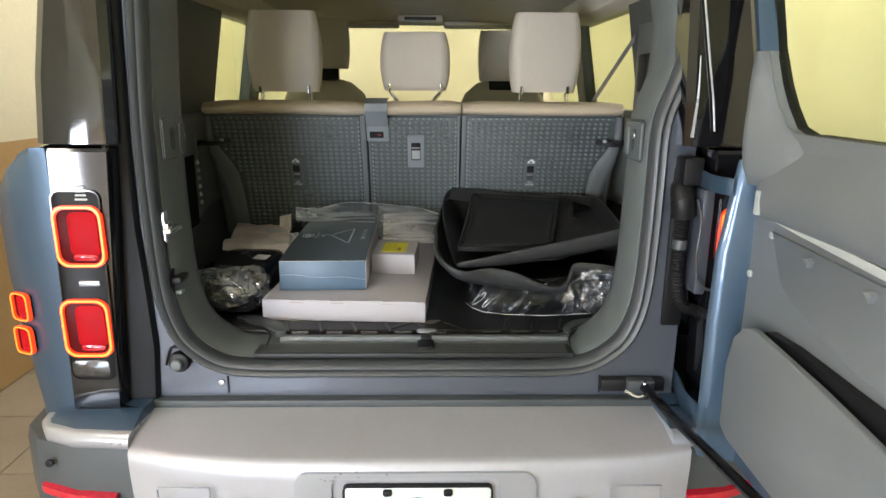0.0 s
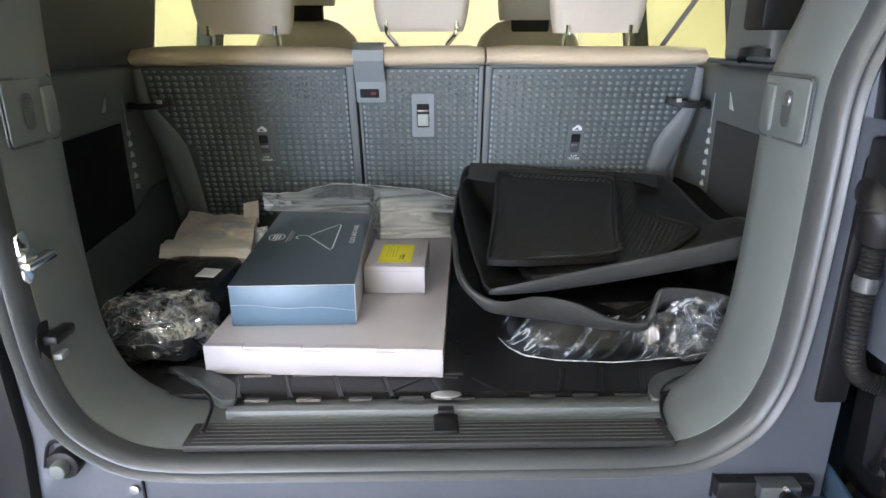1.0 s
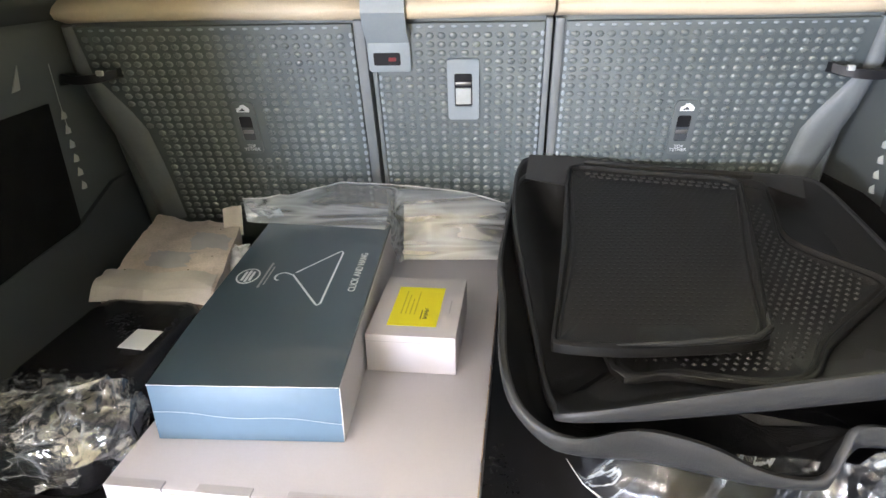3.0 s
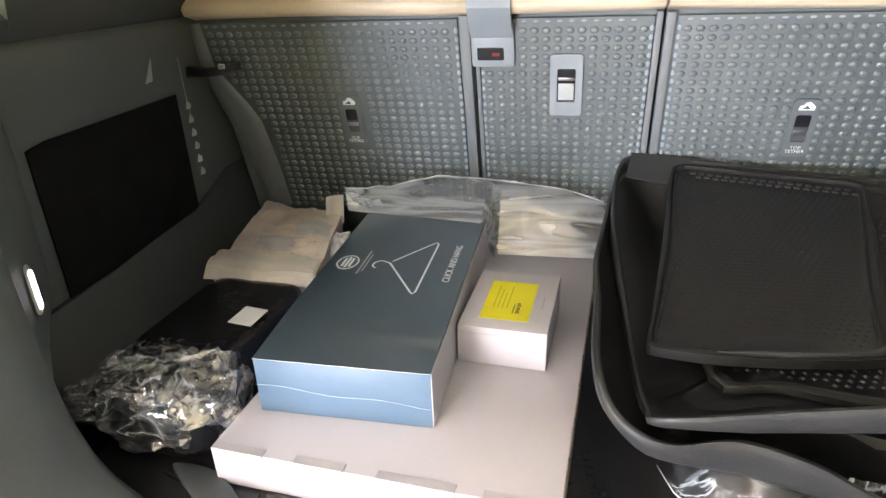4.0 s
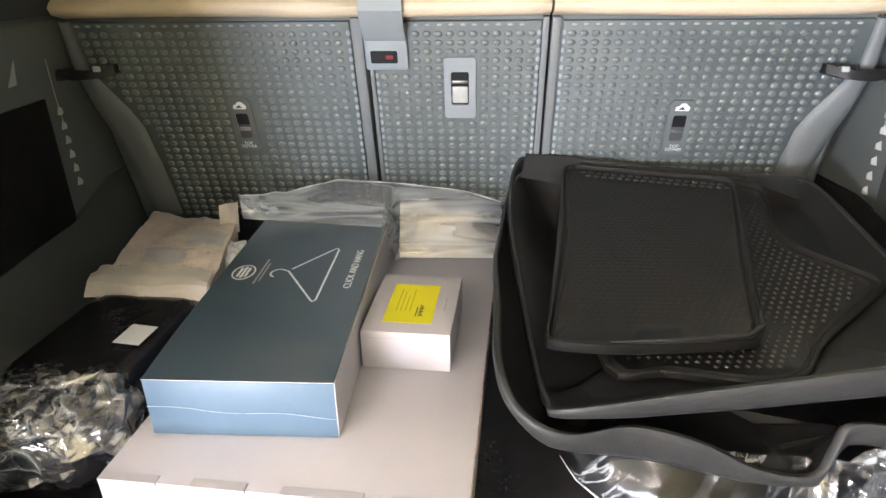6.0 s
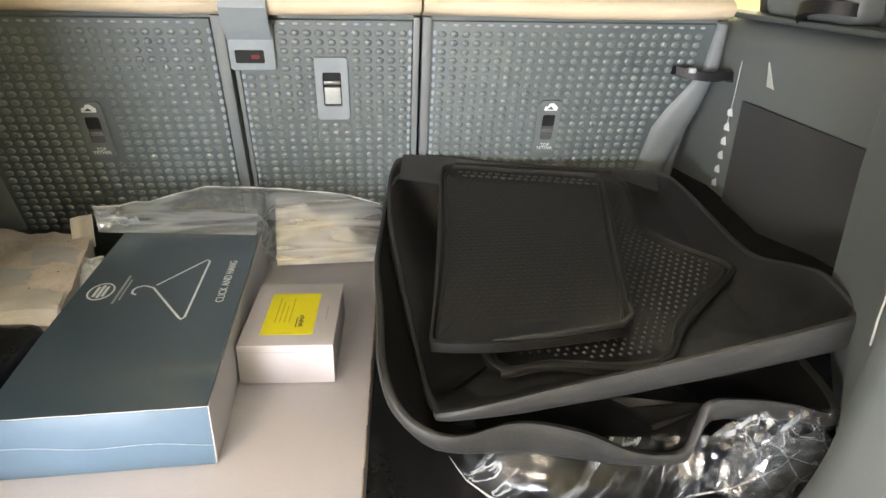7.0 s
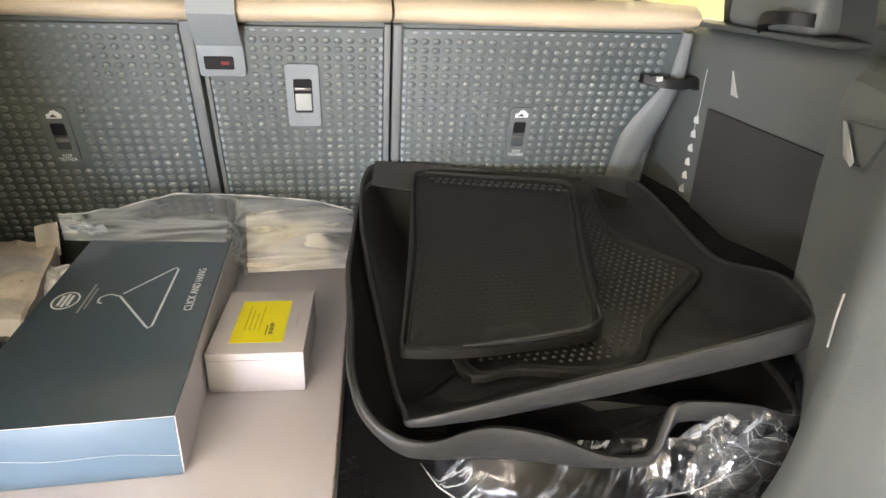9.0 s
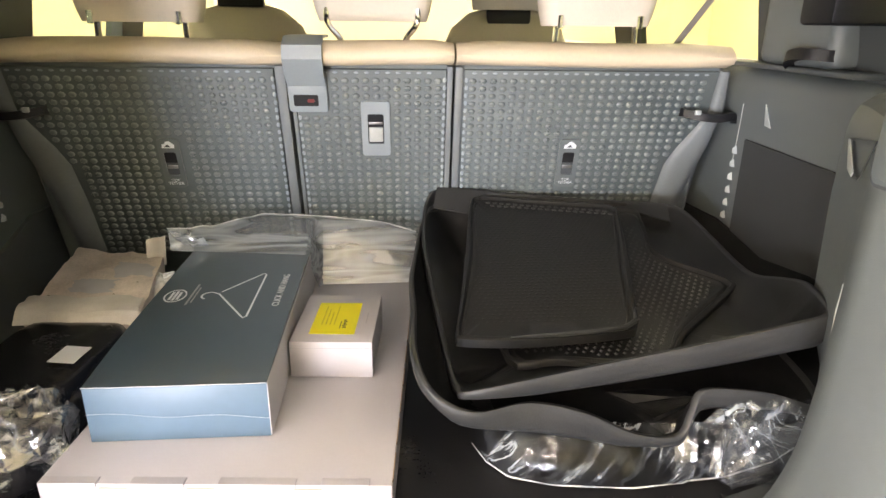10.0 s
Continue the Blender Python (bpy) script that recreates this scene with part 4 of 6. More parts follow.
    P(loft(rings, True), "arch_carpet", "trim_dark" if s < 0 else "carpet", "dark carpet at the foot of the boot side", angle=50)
    # wedge pocket on the pillar bulge: its shadow lines and highlight are painted on as flat pieces
    if s > 0:
        u = Vector((0.045, 0.085, 0)).normalized()
        m = axes((0.6195, 0.452, 1.30), u, (0, 0, 1), Vector((-0.085, 0.045, 0)))
        wd = P(frame_ring([(0.030, 0.036), (-0.130, 0.056), (-0.088, 0.010), (-0.072, 0.002), (-0.034, -0.003)], [(0.026, 0.034), (-0.122, 0.054), (-0.085, 0.014), (-0.070, 0.006), (-0.036, 0.001)], m, 0.0015), "wedge_moulding", "trim_dark", "wedge-shaped recess drawn with dark shadow lines")
        sub("wedge_highlight", slab([(0.038, 0.033), (0.027, 0.034), (-0.042, 0.006), (-0.036, -0.001), (0.0, 0.001)], m @ Matrix.Translation((0, 0, 0.0016)), 0.0015, 0.0004), "clip", wd, "painted white highlight on the recess edge")
    # quarter window: frame and glass over the ledge
    def wx(z):
        return 0.815 - 0.17 * (z - 1.39)
    for a, b, c, d, label in ((0.46, 0.66, 0.47, 0.66, "tinted rear quarter window"), (1.02, 1.80, 1.02, 1.80, "tinted rear side window"), (1.95, 2.95, 1.95, 2.72, "tinted front side window")):
        w = [(a, 1.40), (b, 1.40), (d, 1.775), (c, 1.775)]
        P(loft([[Vector((s * (wx(z) + e), y, z)) for y, z in w] for e in (0.012, 0.016)], True), "side_window", "glass", label)
        if b < 0.7:
            P(loft([[Vector((s * x, y, z)) for x, z in ((0.795, 1.386), (0.792, 1.418), (0.798, 1.426), (0.835, 1.426), (0.84, 1.386))] for y in (a - 0.01, b + 0.01)], True), "window_sill", "trim_dark", "dark raised sill under the quarter window")
    for a, b in ((0.38, 0.47), (0.655, 1.025 if s > 0 else 1.30), (1.795, 1.955)):
        P(loft([[Vector((s * (wx(z) - 0.02), a, z)), Vector((s * (wx(z) - 0.02), b, z)), Vector((s * (wx(z) + 0.03), b, z)), Vector((s * (wx(z) + 0.03), a, z))] for z in (1.385, 1.55, 1.70, 1.82)], True), "window_pillar", "trim_dark", "dark window pillar trim")
    P(box(min(s * 0.66, s * 0.83), max(s * 0.66, s * 0.83), 0.30, 2.9, 1.755, 1.86, 0.02), "roof_rail", "liner", "pale roof side lining")
# headliner with a shallow arch, roof skin above, windscreen, dashboard
P(sheet(lambda u, v: (-0.70 + 1.4 * u, 0.20 + 2.55 * v, 1.815 + 0.045 * (1 - (2 * u - 1) ** 2) + 0.03 * math.sin(math.pi * v)), 16, 12, 0.02), "headliner", "liner", "pale fabric headliner")
P(box(-0.76, 0.76, 0.12, 2.9, 1.905, 1.93, 0.01), "roof", "paint", "blue roof panel")
P(box(-0.70, 0.70, 0.10, 0.20, 1.80, 1.91, 0.02), "roof_header", "trim_dark", "dark rear roof header")
P(loft([[Vector((x, y, z)) for x in (-0.70, -0.35, 0, 0.35, 0.70)] for y, z in ((2.72, 1.84), (2.95, 1.60), (3.25, 1.28))], False), "windscreen", "glass", "clear windscreen")
P(box(-0.78, 0.78, 2.95, 3.4, 0.95, 1.22, 0.06, 3), "dashboard", "dash", "dark dashboard")
cons = P(box(-0.12, 0.12, 2.28, 2.52, 1.815, 1.85, 0.012), "overhead_console", "liner", "pale overhead lamp console")
sub("console_panel", box(-0.085, 0.085, 2.272, 2.285, 1.822, 1.838, 0.003), "dash", cons, "dark console panel")
for x in (-0.04, 0.04):
    sub("map_lamp", slab(rrect(0.03, 0.012, 0.005), axes((x, 2.279, 1.816), (1, 0, 0), (0, 0, 1), (0, -1, 0)), 0.006, 0.001), "clip", cons, "small map lamp")
P(box(-0.14, 0.14, 2.60, 2.62, 1.72, 1.79, 0.008), "mirror", "dash", "dark rear-view mirror")
for s in SIDES:
    P(box(min(s * 0.13, s * 0.62), max(s * 0.13, s * 0.62), 2.50, 2.72, 1.815, 1.84, 0.012), "sun_visor", "liner", "pale folded sun visor")
# right upper trim: belt reel cover, latch plates
P(box(0.745, 0.82, 0.72, 0.945, 1.40, 1.70, 0.02, 3), "belt_reel_cover", "trim", "slate grey belt reel cover")
P(box(0.69, 0.80, 0.655, 0.74, 1.47, 1.58, 0.008), "speaker_panel", "black", "black square panel")
P(box(0.740, 0.80, 0.655, 1.08, 1.392, 1.402, 0.004), "ledge_rail", "trim_dark", "thin dark ledge moulding")
hand = smooth_path([(0.750, 0.835, 1.402), (0.732, 0.82, 1.416), (0.722, 0.785, 1.424), (0.724, 0.745, 1.426), (0.750, 0.725, 1.424)], 4)
P(loft([[p + Vector((0, 0, dz)) + Vector((dx, 0, 0)) for dx, dz in ((-0.006, -0.009), (0.012, -0.010), (0.012, 0.008), (-0.004, 0.009))] for p in hand], True), "ledge_handle", "black", "small black pull handle on the ledge")
P(loft([[Vector((0.64 + 0.02 * a, 1.10 + 0.02 * b, 1.43)), Vector((0.655 + 0.02 * a, 1.10 + 0.02 * b, 1.43)), Vector((0.765 + 0.02 * a, 0.98 + 0.02 * b, 1.66)), Vector((0.75 + 0.02 * a, 0.98 + 0.02 * b, 1.66))] for a, b in ((0, 0), (0.1, 0.1))], True), "seat_belt", "belt", "grey seat belt webbing")
for s in SIDES:
    m = axes((s * 0.547, 0.255, 1.362), (0, 1, 0), (0, 0, 1), (-s, 0.10, 0))
    pl = P(slab(rrect(0.118, 0.088, 0.008), m, 0.005, 0.0015), "latch_plate", "trim", "grey plastic plate on the pillar")
    sub("plate_seam", frame_ring(rrect(0.126, 0.096, 0.010), rrect(0.119, 0.089, 0.008), m, 0.0025), "trim_dark", pl, "dark seam round the plate")
    sub("plate_flap", slab(rrect(0.030, 0.070, 0.006), m @ Matrix.Translation((0.040, -0.003, 0.004)), 0.005, 0.0015), "trim", pl, "raised flap")
    sub("latch_hole", slab(rrect(0.024, 0.052, 0.011), m @ Matrix.Translation((-0.012, 0.0, 0.0052)), 0.0015), "trim_dark", pl, "dark keyhole slot")
    sub("latch_stud", slab(rrect(0.018, 0.018, 0.008), m @ Matrix.Translation((-0.012, 0.012, 0.006)), 0.004, 0.002), "steel" if s > 0 else "trim_dark", pl, "small stud")
# left pillar: striker hook and slot
hook = P(slab(rrect(0.024, 0.078, 0.011), axes((-0.5525, 0.180, 1.165), (0, 1, 0), (0, 0, 1), (1, 0.1, 0)), 0.004, 0.001), "striker", "chrome", "chrome bag hook on the pillar")
sub("striker_bar", box(-0.550, -0.532, 0.160, 0.228, 1.150, 1.163, 0.004), "chrome", hook, "flat chrome bar")
sub("striker_boss", tube([(-0.553, 0.180, 1.165), (-0.541, 0.180, 1.165)], 0.014, 12), "chrome", hook, "round chrome boss")
ob = P(slab(rrect(0.074, 0.100, 0.030), axes((-0.5525, 0.196, 1.012), (0, 1, 0), (0, 0, 1), (1, 0.1, 0)), 0.005, 0.002), "hook_recess", "black", "black recessed hook")
sub("fold_hook", box(-0.552, -0.526, 0.172, 0.226, 1.028, 1.044, 0.005), "rubber", ob, "black folding hook")
sub("hook_tip", box(-0.546, -0.532, 0.184, 0.206, 0.998, 1.008, 0.002), "strip", ob, "pale hook tip")
for s in SIDES:
    bx, by = (-0.549, 0.304) if s < 0 else (0.559, 0.337)
    # bright streak of light on the edge, put in as a pale tube
    P(tube([(bx, by, 1.195), (bx - s * 0.002, by - 0.001, 1.165), (bx - s * 0.0015, by - 0.002, 1.105 if s < 0 else 1.135)], 0.0013, 6), "edge_streak", "clip", "thin pale strip painting a bright streak on the pillar edge")
lamp_m = axes((-0.5845, 0.374, 1.135), (-0.48, 0.88, 0), (0, 0, 1), (0.88, 0.48, 0))
lamp_ob = P(slab(rrect(0.016, 0.066, 0.008), lamp_m, 0.003, 0.001), "boot_lamp", "clip", "small lit boot lamp in the pillar")
sub("lit_lens", slab(rrect(0.010, 0.052, 0.005), lamp_m @ Matrix.Translation((0, 0, 0.003)), 0.002, 0.0008), "pillar_lamp", lamp_ob, "lit white lens")
# wiring duct on the hinge side
bm = box(0.612, 0.66, 0.150, 0.172, 0.93, 1.31, 0.006)
P(bm, "hinge_cavity", "black", "black hinge-side cavity")
P(tube(smooth_path([(0.632, 0.150, 1.262), (0.624, 0.128, 1.258), (0.622, 0.116, 1.235), (0.627, 0.120, 1.205)]), 0.027, 14), "duct_elbow", "rubber", "black rubber wiring elbow")
hose = smooth_path([(0.626, 0.122, 1.215), (0.627, 0.124, 1.17), (0.626, 0.125, 1.12), (0.629, 0.125, 1.07), (0.635, 0.125, 1.02), (0.650, 0.122, 0.992), (0.675, 0.110, 0.984), (0.705, 0.085, 0.982)], 14)
P(tube(hose, 0.014, 12, rads=[0.0155 if i % 2 else 0.0125 for i in range(len(hose))]), "wiring_duct", "rubber", "corrugated black wiring duct")
P(tube([(0.6275, 0.124, 1.150), (0.6265, 0.1245, 1.128)], 0.0170, 12), "duct_collar", "seal", "grey collar on the wiring duct")
P(tube(smooth_path([(0.648, 0.10, 1.245), (0.652, 0.080, 1.20), (0.648, 0.076, 1.13), (0.652, 0.074, 1.075), (0.672, 0.070, 1.050), (0.705, 0.065, 1.048)], 8), 0.0032, 8), "cable", "seal", "thin grey cable")
P(box(0.654, 0.680, 0.085, 0.16, 1.03, 1.27, 0.006), "hinge_post", "jamb", "grey hinge post")

# ---- tailgate, swung open on its hinges ----
DIR = Vector((-0.03, -1, 0)).normalized()
OUT = Vector((1, -0.03, 0)).normalized()
HINGE = Vector((0.728, 0.03, 0))


def door_at(a, b, z):
    """a along the door from the hinges, b outwards from its inner face."""
    p = HINGE + a * DIR + b * OUT
    return Vector((p.x, p.y, z))


def door_prism(outline, b0, b1, bev=0.0, bm=None):
    return slab(outline, axes(door_at(0, b1, 0), DIR, (0, 0, 1), -OUT), b1 - b0, bev, bm)


gate = P(loft([[door_at(a, b, z) for a, b in ((0.075, 0.0), (0.066, -0.03 * q), (0.062, -0.062 * q), (0.056, -0.078 * q), (0.048, -0.083 * q), (0.041, -0.074 * q), (0.040, 0.0), (0.02, 0.12), (0.03, 0.16), (1.20, 0.16), (1.25, 0.13), (1.25, 0.0))] for z, q in ((0.69, 0.85), (0.71, 0.95), (1.0, 1.0), (1.155, 0.97), (1.29, 0.76), (1.345, 0.66))], True), "tailgate", "paint", "open blue tailgate with grey inner panel and window", angle=40)
win = [(-0.065, 1.86), (-0.010, 1.65), (0.028, 1.555), (0.068, 1.490), (0.100, 1.450), (0.138, 1.415), (0.19, 1.402), (0.4, 1.400), (0.95, 1.402), (1.10, 1.42), (1.15, 1.48), (1.17, 1.86)]
out = [(-0.09, 1.90), (-0.036, 1.66), (0.000, 1.56), (0.016, 1.49), (0.028, 1.43), (0.040, 1.36), (0.08, 1.345), (0.4, 1.345), (0.95, 1.345), (1.2, 1.345), (1.25, 1.46), (1.24, 1.90)]


def band(outer, inner, b0, b1):
    bm = bmesh.new()
    o = [[bm.verts.new(door_at(a, b, z)) for a, z in outer] for b in (b0, b1)]
    i = [[bm.verts.new(door_at(a, b, z)) for a, z in inner] for b in (b0, b1)]
    for k in range(len(outer) - 1):
        for q in (0, 1):
            bm.faces.new((o[q][k], o[q][k + 1], i[q][k + 1], i[q][k]))
        bm.faces.new((o[0][k], o[1][k], o[1][k + 1], o[0][k + 1]))
        bm.faces.new((i[0][k], i[1][k], i[1][k + 1], i[0][k + 1]))
    return bm


sub("window_frame", band(out, win, 0.002, 0.022), "black", gate, "black rubber gasket round the glass")
sub("inner_frame_trim", band([(0.006, 1.545), (0.018, 1.49), (0.030, 1.43), (0.044, 1.36), (0.08, 1.335), (0.4, 1.335), (0.95, 1.335), (1.2, 1.335)], [(0.030, 1.552), (0.068, 1.488), (0.100, 1.446), (0.137, 1.413), (0.19, 1.399), (0.4, 1.397), (0.95, 1.399), (1.1, 1.417)], -0.014, 0.004), "gate_trim", gate, "slate grey window surround")
for k in range(9):
    a = 0.19 + 0.035 * k
    sub("surround_clip", loft([[door_at(a + da, b, 1.4005) for da, b in ((0, -0.012), (0.026, -0.012), (0.026, 0.03), (0, 0.03))], [door_at(a + da, b, 1.4045) for da, b in ((0, -0.012), (0.026, -0.012), (0.026, 0.03), (0, 0.03))]], True), "black", gate, "dark clip at the glass edge")
sub("window", door_prism([(a, z) for a, z in win], 0.008, 0.011), "glass", gate, "tinted tailgate glass")
def frame_ribs(rows):
    """Sections of the rounded frame beside the glass: the outer lip at (a, b), the glass edge at w."""
    return loft([[door_at(p, q, z) for p, q in ((w, 0.004), (w - 0.004, -0.012), ((a + w) / 2 + 0.008, b * 0.62), (a + 0.018, b * 0.93), (a + 0.006, b), (a, b * 0.86), (a - 0.004, 0.0))] for z, a, b, w in rows], True)


sub("frame_edge", frame_ribs(((1.300, 0.052, -0.042, 0.220), (1.330, 0.051, -0.050, 0.240), (1.360, 0.048, -0.054, 0.230), (1.39, 0.042, -0.053, 0.190), (1.414, 0.036, -0.050, 0.138), (1.449, 0.027, -0.045, 0.100), (1.489, 0.016, -0.040, 0.068), (1.552, 0.001, -0.030, 0.030))), "gate_trim", gate, "rounded grey edge of the window surround", angle=85)
sub("frame_post", frame_ribs(((1.5525, 0.002, -0.028, 0.030), (1.65, -0.036, -0.028, -0.010), (1.87, -0.090, -0.026, -0.068))), "paint", gate, "blue painted post beside the glass", angle=50)
panel = [(0.076, 0.84), (0.062, 0.90), (0.060, 1.09), (0.064, 1.30), (0.074, 1.34), (1.15, 1.34), (1.20, 1.28), (1.20, 0.80), (1.16, 0.775), (0.15, 0.778), (0.10, 0.80)]
sub("inner_panel", door_prism(panel, -0.018, 0.004, 0.008), "gate_trim", gate, "slate grey moulded inner panel")
rings = []
for a, k in ((0.080, 0.6), (0.092, 0.9), (0.12, 1.0), (0.3, 1.0), (0.8, 1.0), (1.16, 1.0)):
    rings.append([door_at(a, b * k if b < 0 else b, z) for b, z in ((0.02, 1.242), (-0.024, 1.242), (-0.036, 1.25), (-0.040, 1.275), (-0.038, 1.31), (-0.028, 1.345), (-0.014, 1.375), (-0.013, 1.404), (0.02, 1.404))])
sub("upper_shelf", loft(rings, True), "gate_trim", gate, "smooth upper panel under the window", angle=50)
# highlight along the groove, put into pale strips
sub("groove_strip", loft([[door_at(a, b, z) for b, z in ((-0.01, 1.222 + d), (-0.027, 1.222 + d), (-0.027, 1.236 + d), (-0.01, 1.238 + d))] for a, d in ((0.112, 0.026), (0.2, 0.018), (0.477, 0.004), (0.8, 0.0), (1.15, 0.0))], True), "clip", gate, "pale strip painting the highlight along the groove")
sub("strip_return", loft([[door_at(a, b, z) for b, a in ((-0.01, 0.108), (-0.043, 0.108), (-0.043, 0.120), (-0.01, 0.120))] for z in (1.248, 1.27, 1.294)], True), "clip", gate, "pale strip painting the highlight along the groove")
sub("recess_panel", door_prism([(0.150, 1.222), (1.1, 1.205), (1.1, 1.065), (0.45, 1.07), (0.27, 1.10), (0.2, 1.14)], -0.024, -0.017, 0.004), "gate_trim", gate, "recessed grey panel")
lip = [(0.105, 0.80), (0.100, 0.93), (0.120, 1.0), (0.155, 1.033), (0.195, 1.046), (0.24, 1.045), (0.42, 1.036), (0.58, 1.022), (1.12, 0.99), (1.12, 0.785), (0.14, 0.785)]
sub("door_pocket", door_prism(lip, -0.058, -0.046, 0.006), "gate_trim", gate, "deep grey door pocket")
# shade in the pocket opening, built as a black slab
sub("pocket_shadow", door_prism([(0.15, 0.80), (0.16, 1.02), (0.205, 1.045), (0.295, 1.052), (1.1, 1.048), (1.1, 0.80)], -0.036, -0.0185), "black", gate, "black slab standing in for the shade inside the pocket")
for a, z in ((0.289, 1.202), (0.451, 1.197)):
    sub("panel_hook", slab([(-0.013, 0.004), (0.003, 0.008), (0.011, 0.003), (0.006, -0.009), (0.0, -0.009)], axes(door_at(a, -0.024, z), DIR, (0, 0, 1), -OUT), 0.010, 0.003), "gate_trim", gate, "small grey hook")
for a, z in ((0.078, 1.12), (0.074, 0.93), (0.145, 1.215), (0.100, 0.835), (0.25, 0.795), (0.72, 1.12)):
    sub("panel_clip", slab(rrect(0.014, 0.014, 0.006), axes(door_at(a, -0.017, z), DIR, (0, 0, 1), -OUT), 0.006, 0.002), "clip", gate, "small pale fastener")
for z, w in ((1.292, 0.034), (0.785, 0.050)):
    pts = smooth_path([(0.664, 0.165, z), (0.655, 0.11, z), (0.645, 0.05, z), (0.648, 0.0, z), (0.66, -0.02, z)], 5)
    P(loft([[p + Vector((0, dy, dz)) for dy, dz in ((-0.012, -w / 2), (0.012, -w / 2), (0.012, w / 2), (-0.012, w / 2))] for p in pts], True), "hinge", "paint", "blue painted hinge arm")
# edges catching light: the white highlight lines are added as silver tubes
P(tube(smooth_path([(0.616, 0.092, 1.656), (0.637, 0.092, 1.547), (0.655, 0.092, 1.455), (0.664, 0.092, 1.393)], 5), 0.0022, 6), "flange_highlight", "silver_bright", "silver tube standing in for the highlight on the pillar edge")
P(tube(smooth_path([(0.620, 0.095, 1.547), (0.623, 0.095, 1.466), (0.619, 0.095, 1.380)], 5), 0.0035, 6, rads=[0.0010 + 0.0030 * k / 10 for k in range(11)]), "flange_highlight", "silver_bright", "silver tube standing in for the highlight beside the gap")
P(box(0.612, 0.655, 0.10, 0.155, 1.275, 1.335, 0.004), "hinge_block", "black", "black hinge block")
rod = [Vector((0.575, 0.125, 0.785)), Vector((0.60, 0.02, 0.77)), Vector((0.665, -0.32, 0.755)), Vector((0.70, -0.55, 0.75))]
P(tube(rod, 0.012, 10), "stay_rod", "gloss_black", "black tailgate stay strut")
P(box(0.535, 0.60, 0.12, 0.15, 0.772, 0.80, 0.004), "stay_bracket", "seal", "grey stay bracket")
P(tube(smooth_path([(0.53, 0.125, 0.775), (0.56, 0.11, 0.765), (0.585, 0.115, 0.78), (0.57, 0.12, 0.80)]), 0.004, 6), "stay_clip", "chrome", "chrome wire clip")

# ---- rear seats ----
SLOPE = 0.28


def back_y(z):
    return 1.067 + (1.30 - z) * SLOPE


def on_back(x, z, lift=0.0):
    """A frame on the rear face of the seat backs: x to the right, y up the back, z towards the boot."""
    up = Vector((0, -SLOPE, 1)).normalized()
    nrm = Vector((0, -1, -SLOPE)).normalized()
    return axes(Vector((x, back_y(z), z)) + lift * nrm, (1, 0, 0), up, nrm)


def rear_seat(x0, x1, label, cut=0):
    """One section of the split rear bench, seen from behind."""
    ob = thing("rear_seat", ((x0 + x1) / 2, 1.3, 0.86), label, "car seat", "split rear bench")
    g = 0.0008
    rings = []
    for z in (0.84, 0.86, 1.0, 1.2, 1.37, 1.392):
        y = back_y(z)
        e = 0.012 if z in (0.84, 1.392) else 0.0
        rings.append([Vector(p) for p in ((x0 + g + 0.012, y + e, z), (x1 - g - 0.012, y + e, z), (x1 - g, y + 0.014 + e, z), (x1 - g, y + 0.12, z), (x0 + g, y + 0.12, z), (x0 + g, y + 0.014 + e, z))])
    sub("backrest", loft(rings, True), "trim", ob, "slate grey seat back shell")
    # cream roll along the top
    rings = []
    n = 9
    for k in range(n):
        t = k / (n - 1)
        x = x0 + g + (x1 - x0 - 2 * g) * t
        q = 0.006 if k in (0, n - 1) else 0.0
        sag = 0.004 * math.sin(9 * x)
        rings.append([Vector((x, y, z + sag * 0.5)) for y, z in ((1.026 + q, 1.386 + q * 0.5), (1.011 + q, 1.391 + q * 0.4), (1.004 + q, 1.405), (1.012 + q, 1.420 - q), (1.04, 1.432 - q), (1.10, 1.432 - q), (1.16, 1.415 - q), (1.20, 1.38), (1.18, 1.37), (1.05, 1.384))])
    sub("top_pad", loft(rings, True), "cream", ob, "cream leather top roll", angle=60)
    return ob


def stud(bm, m, rx, ry, h):
    """A low domed stud with an oval foot."""
    ring = [(math.cos(a * 0.7854), math.sin(a * 0.7854)) for a in range(8)]
    rows = [[bm.verts.new(m @ Vector((k * rx * u, k * ry * v, z * h))) for u, v in ring] for k, z in ((1.0, 0.0), (0.86, 0.62), (0.5, 0.94))]
    for lo, hi in zip(rows, rows[1:]):
        for a in range(8):
            bm.faces.new((lo[a], lo[(a + 1) % 8], hi[(a + 1) % 8], hi[a]))
    bm.faces.new(rows[-1])


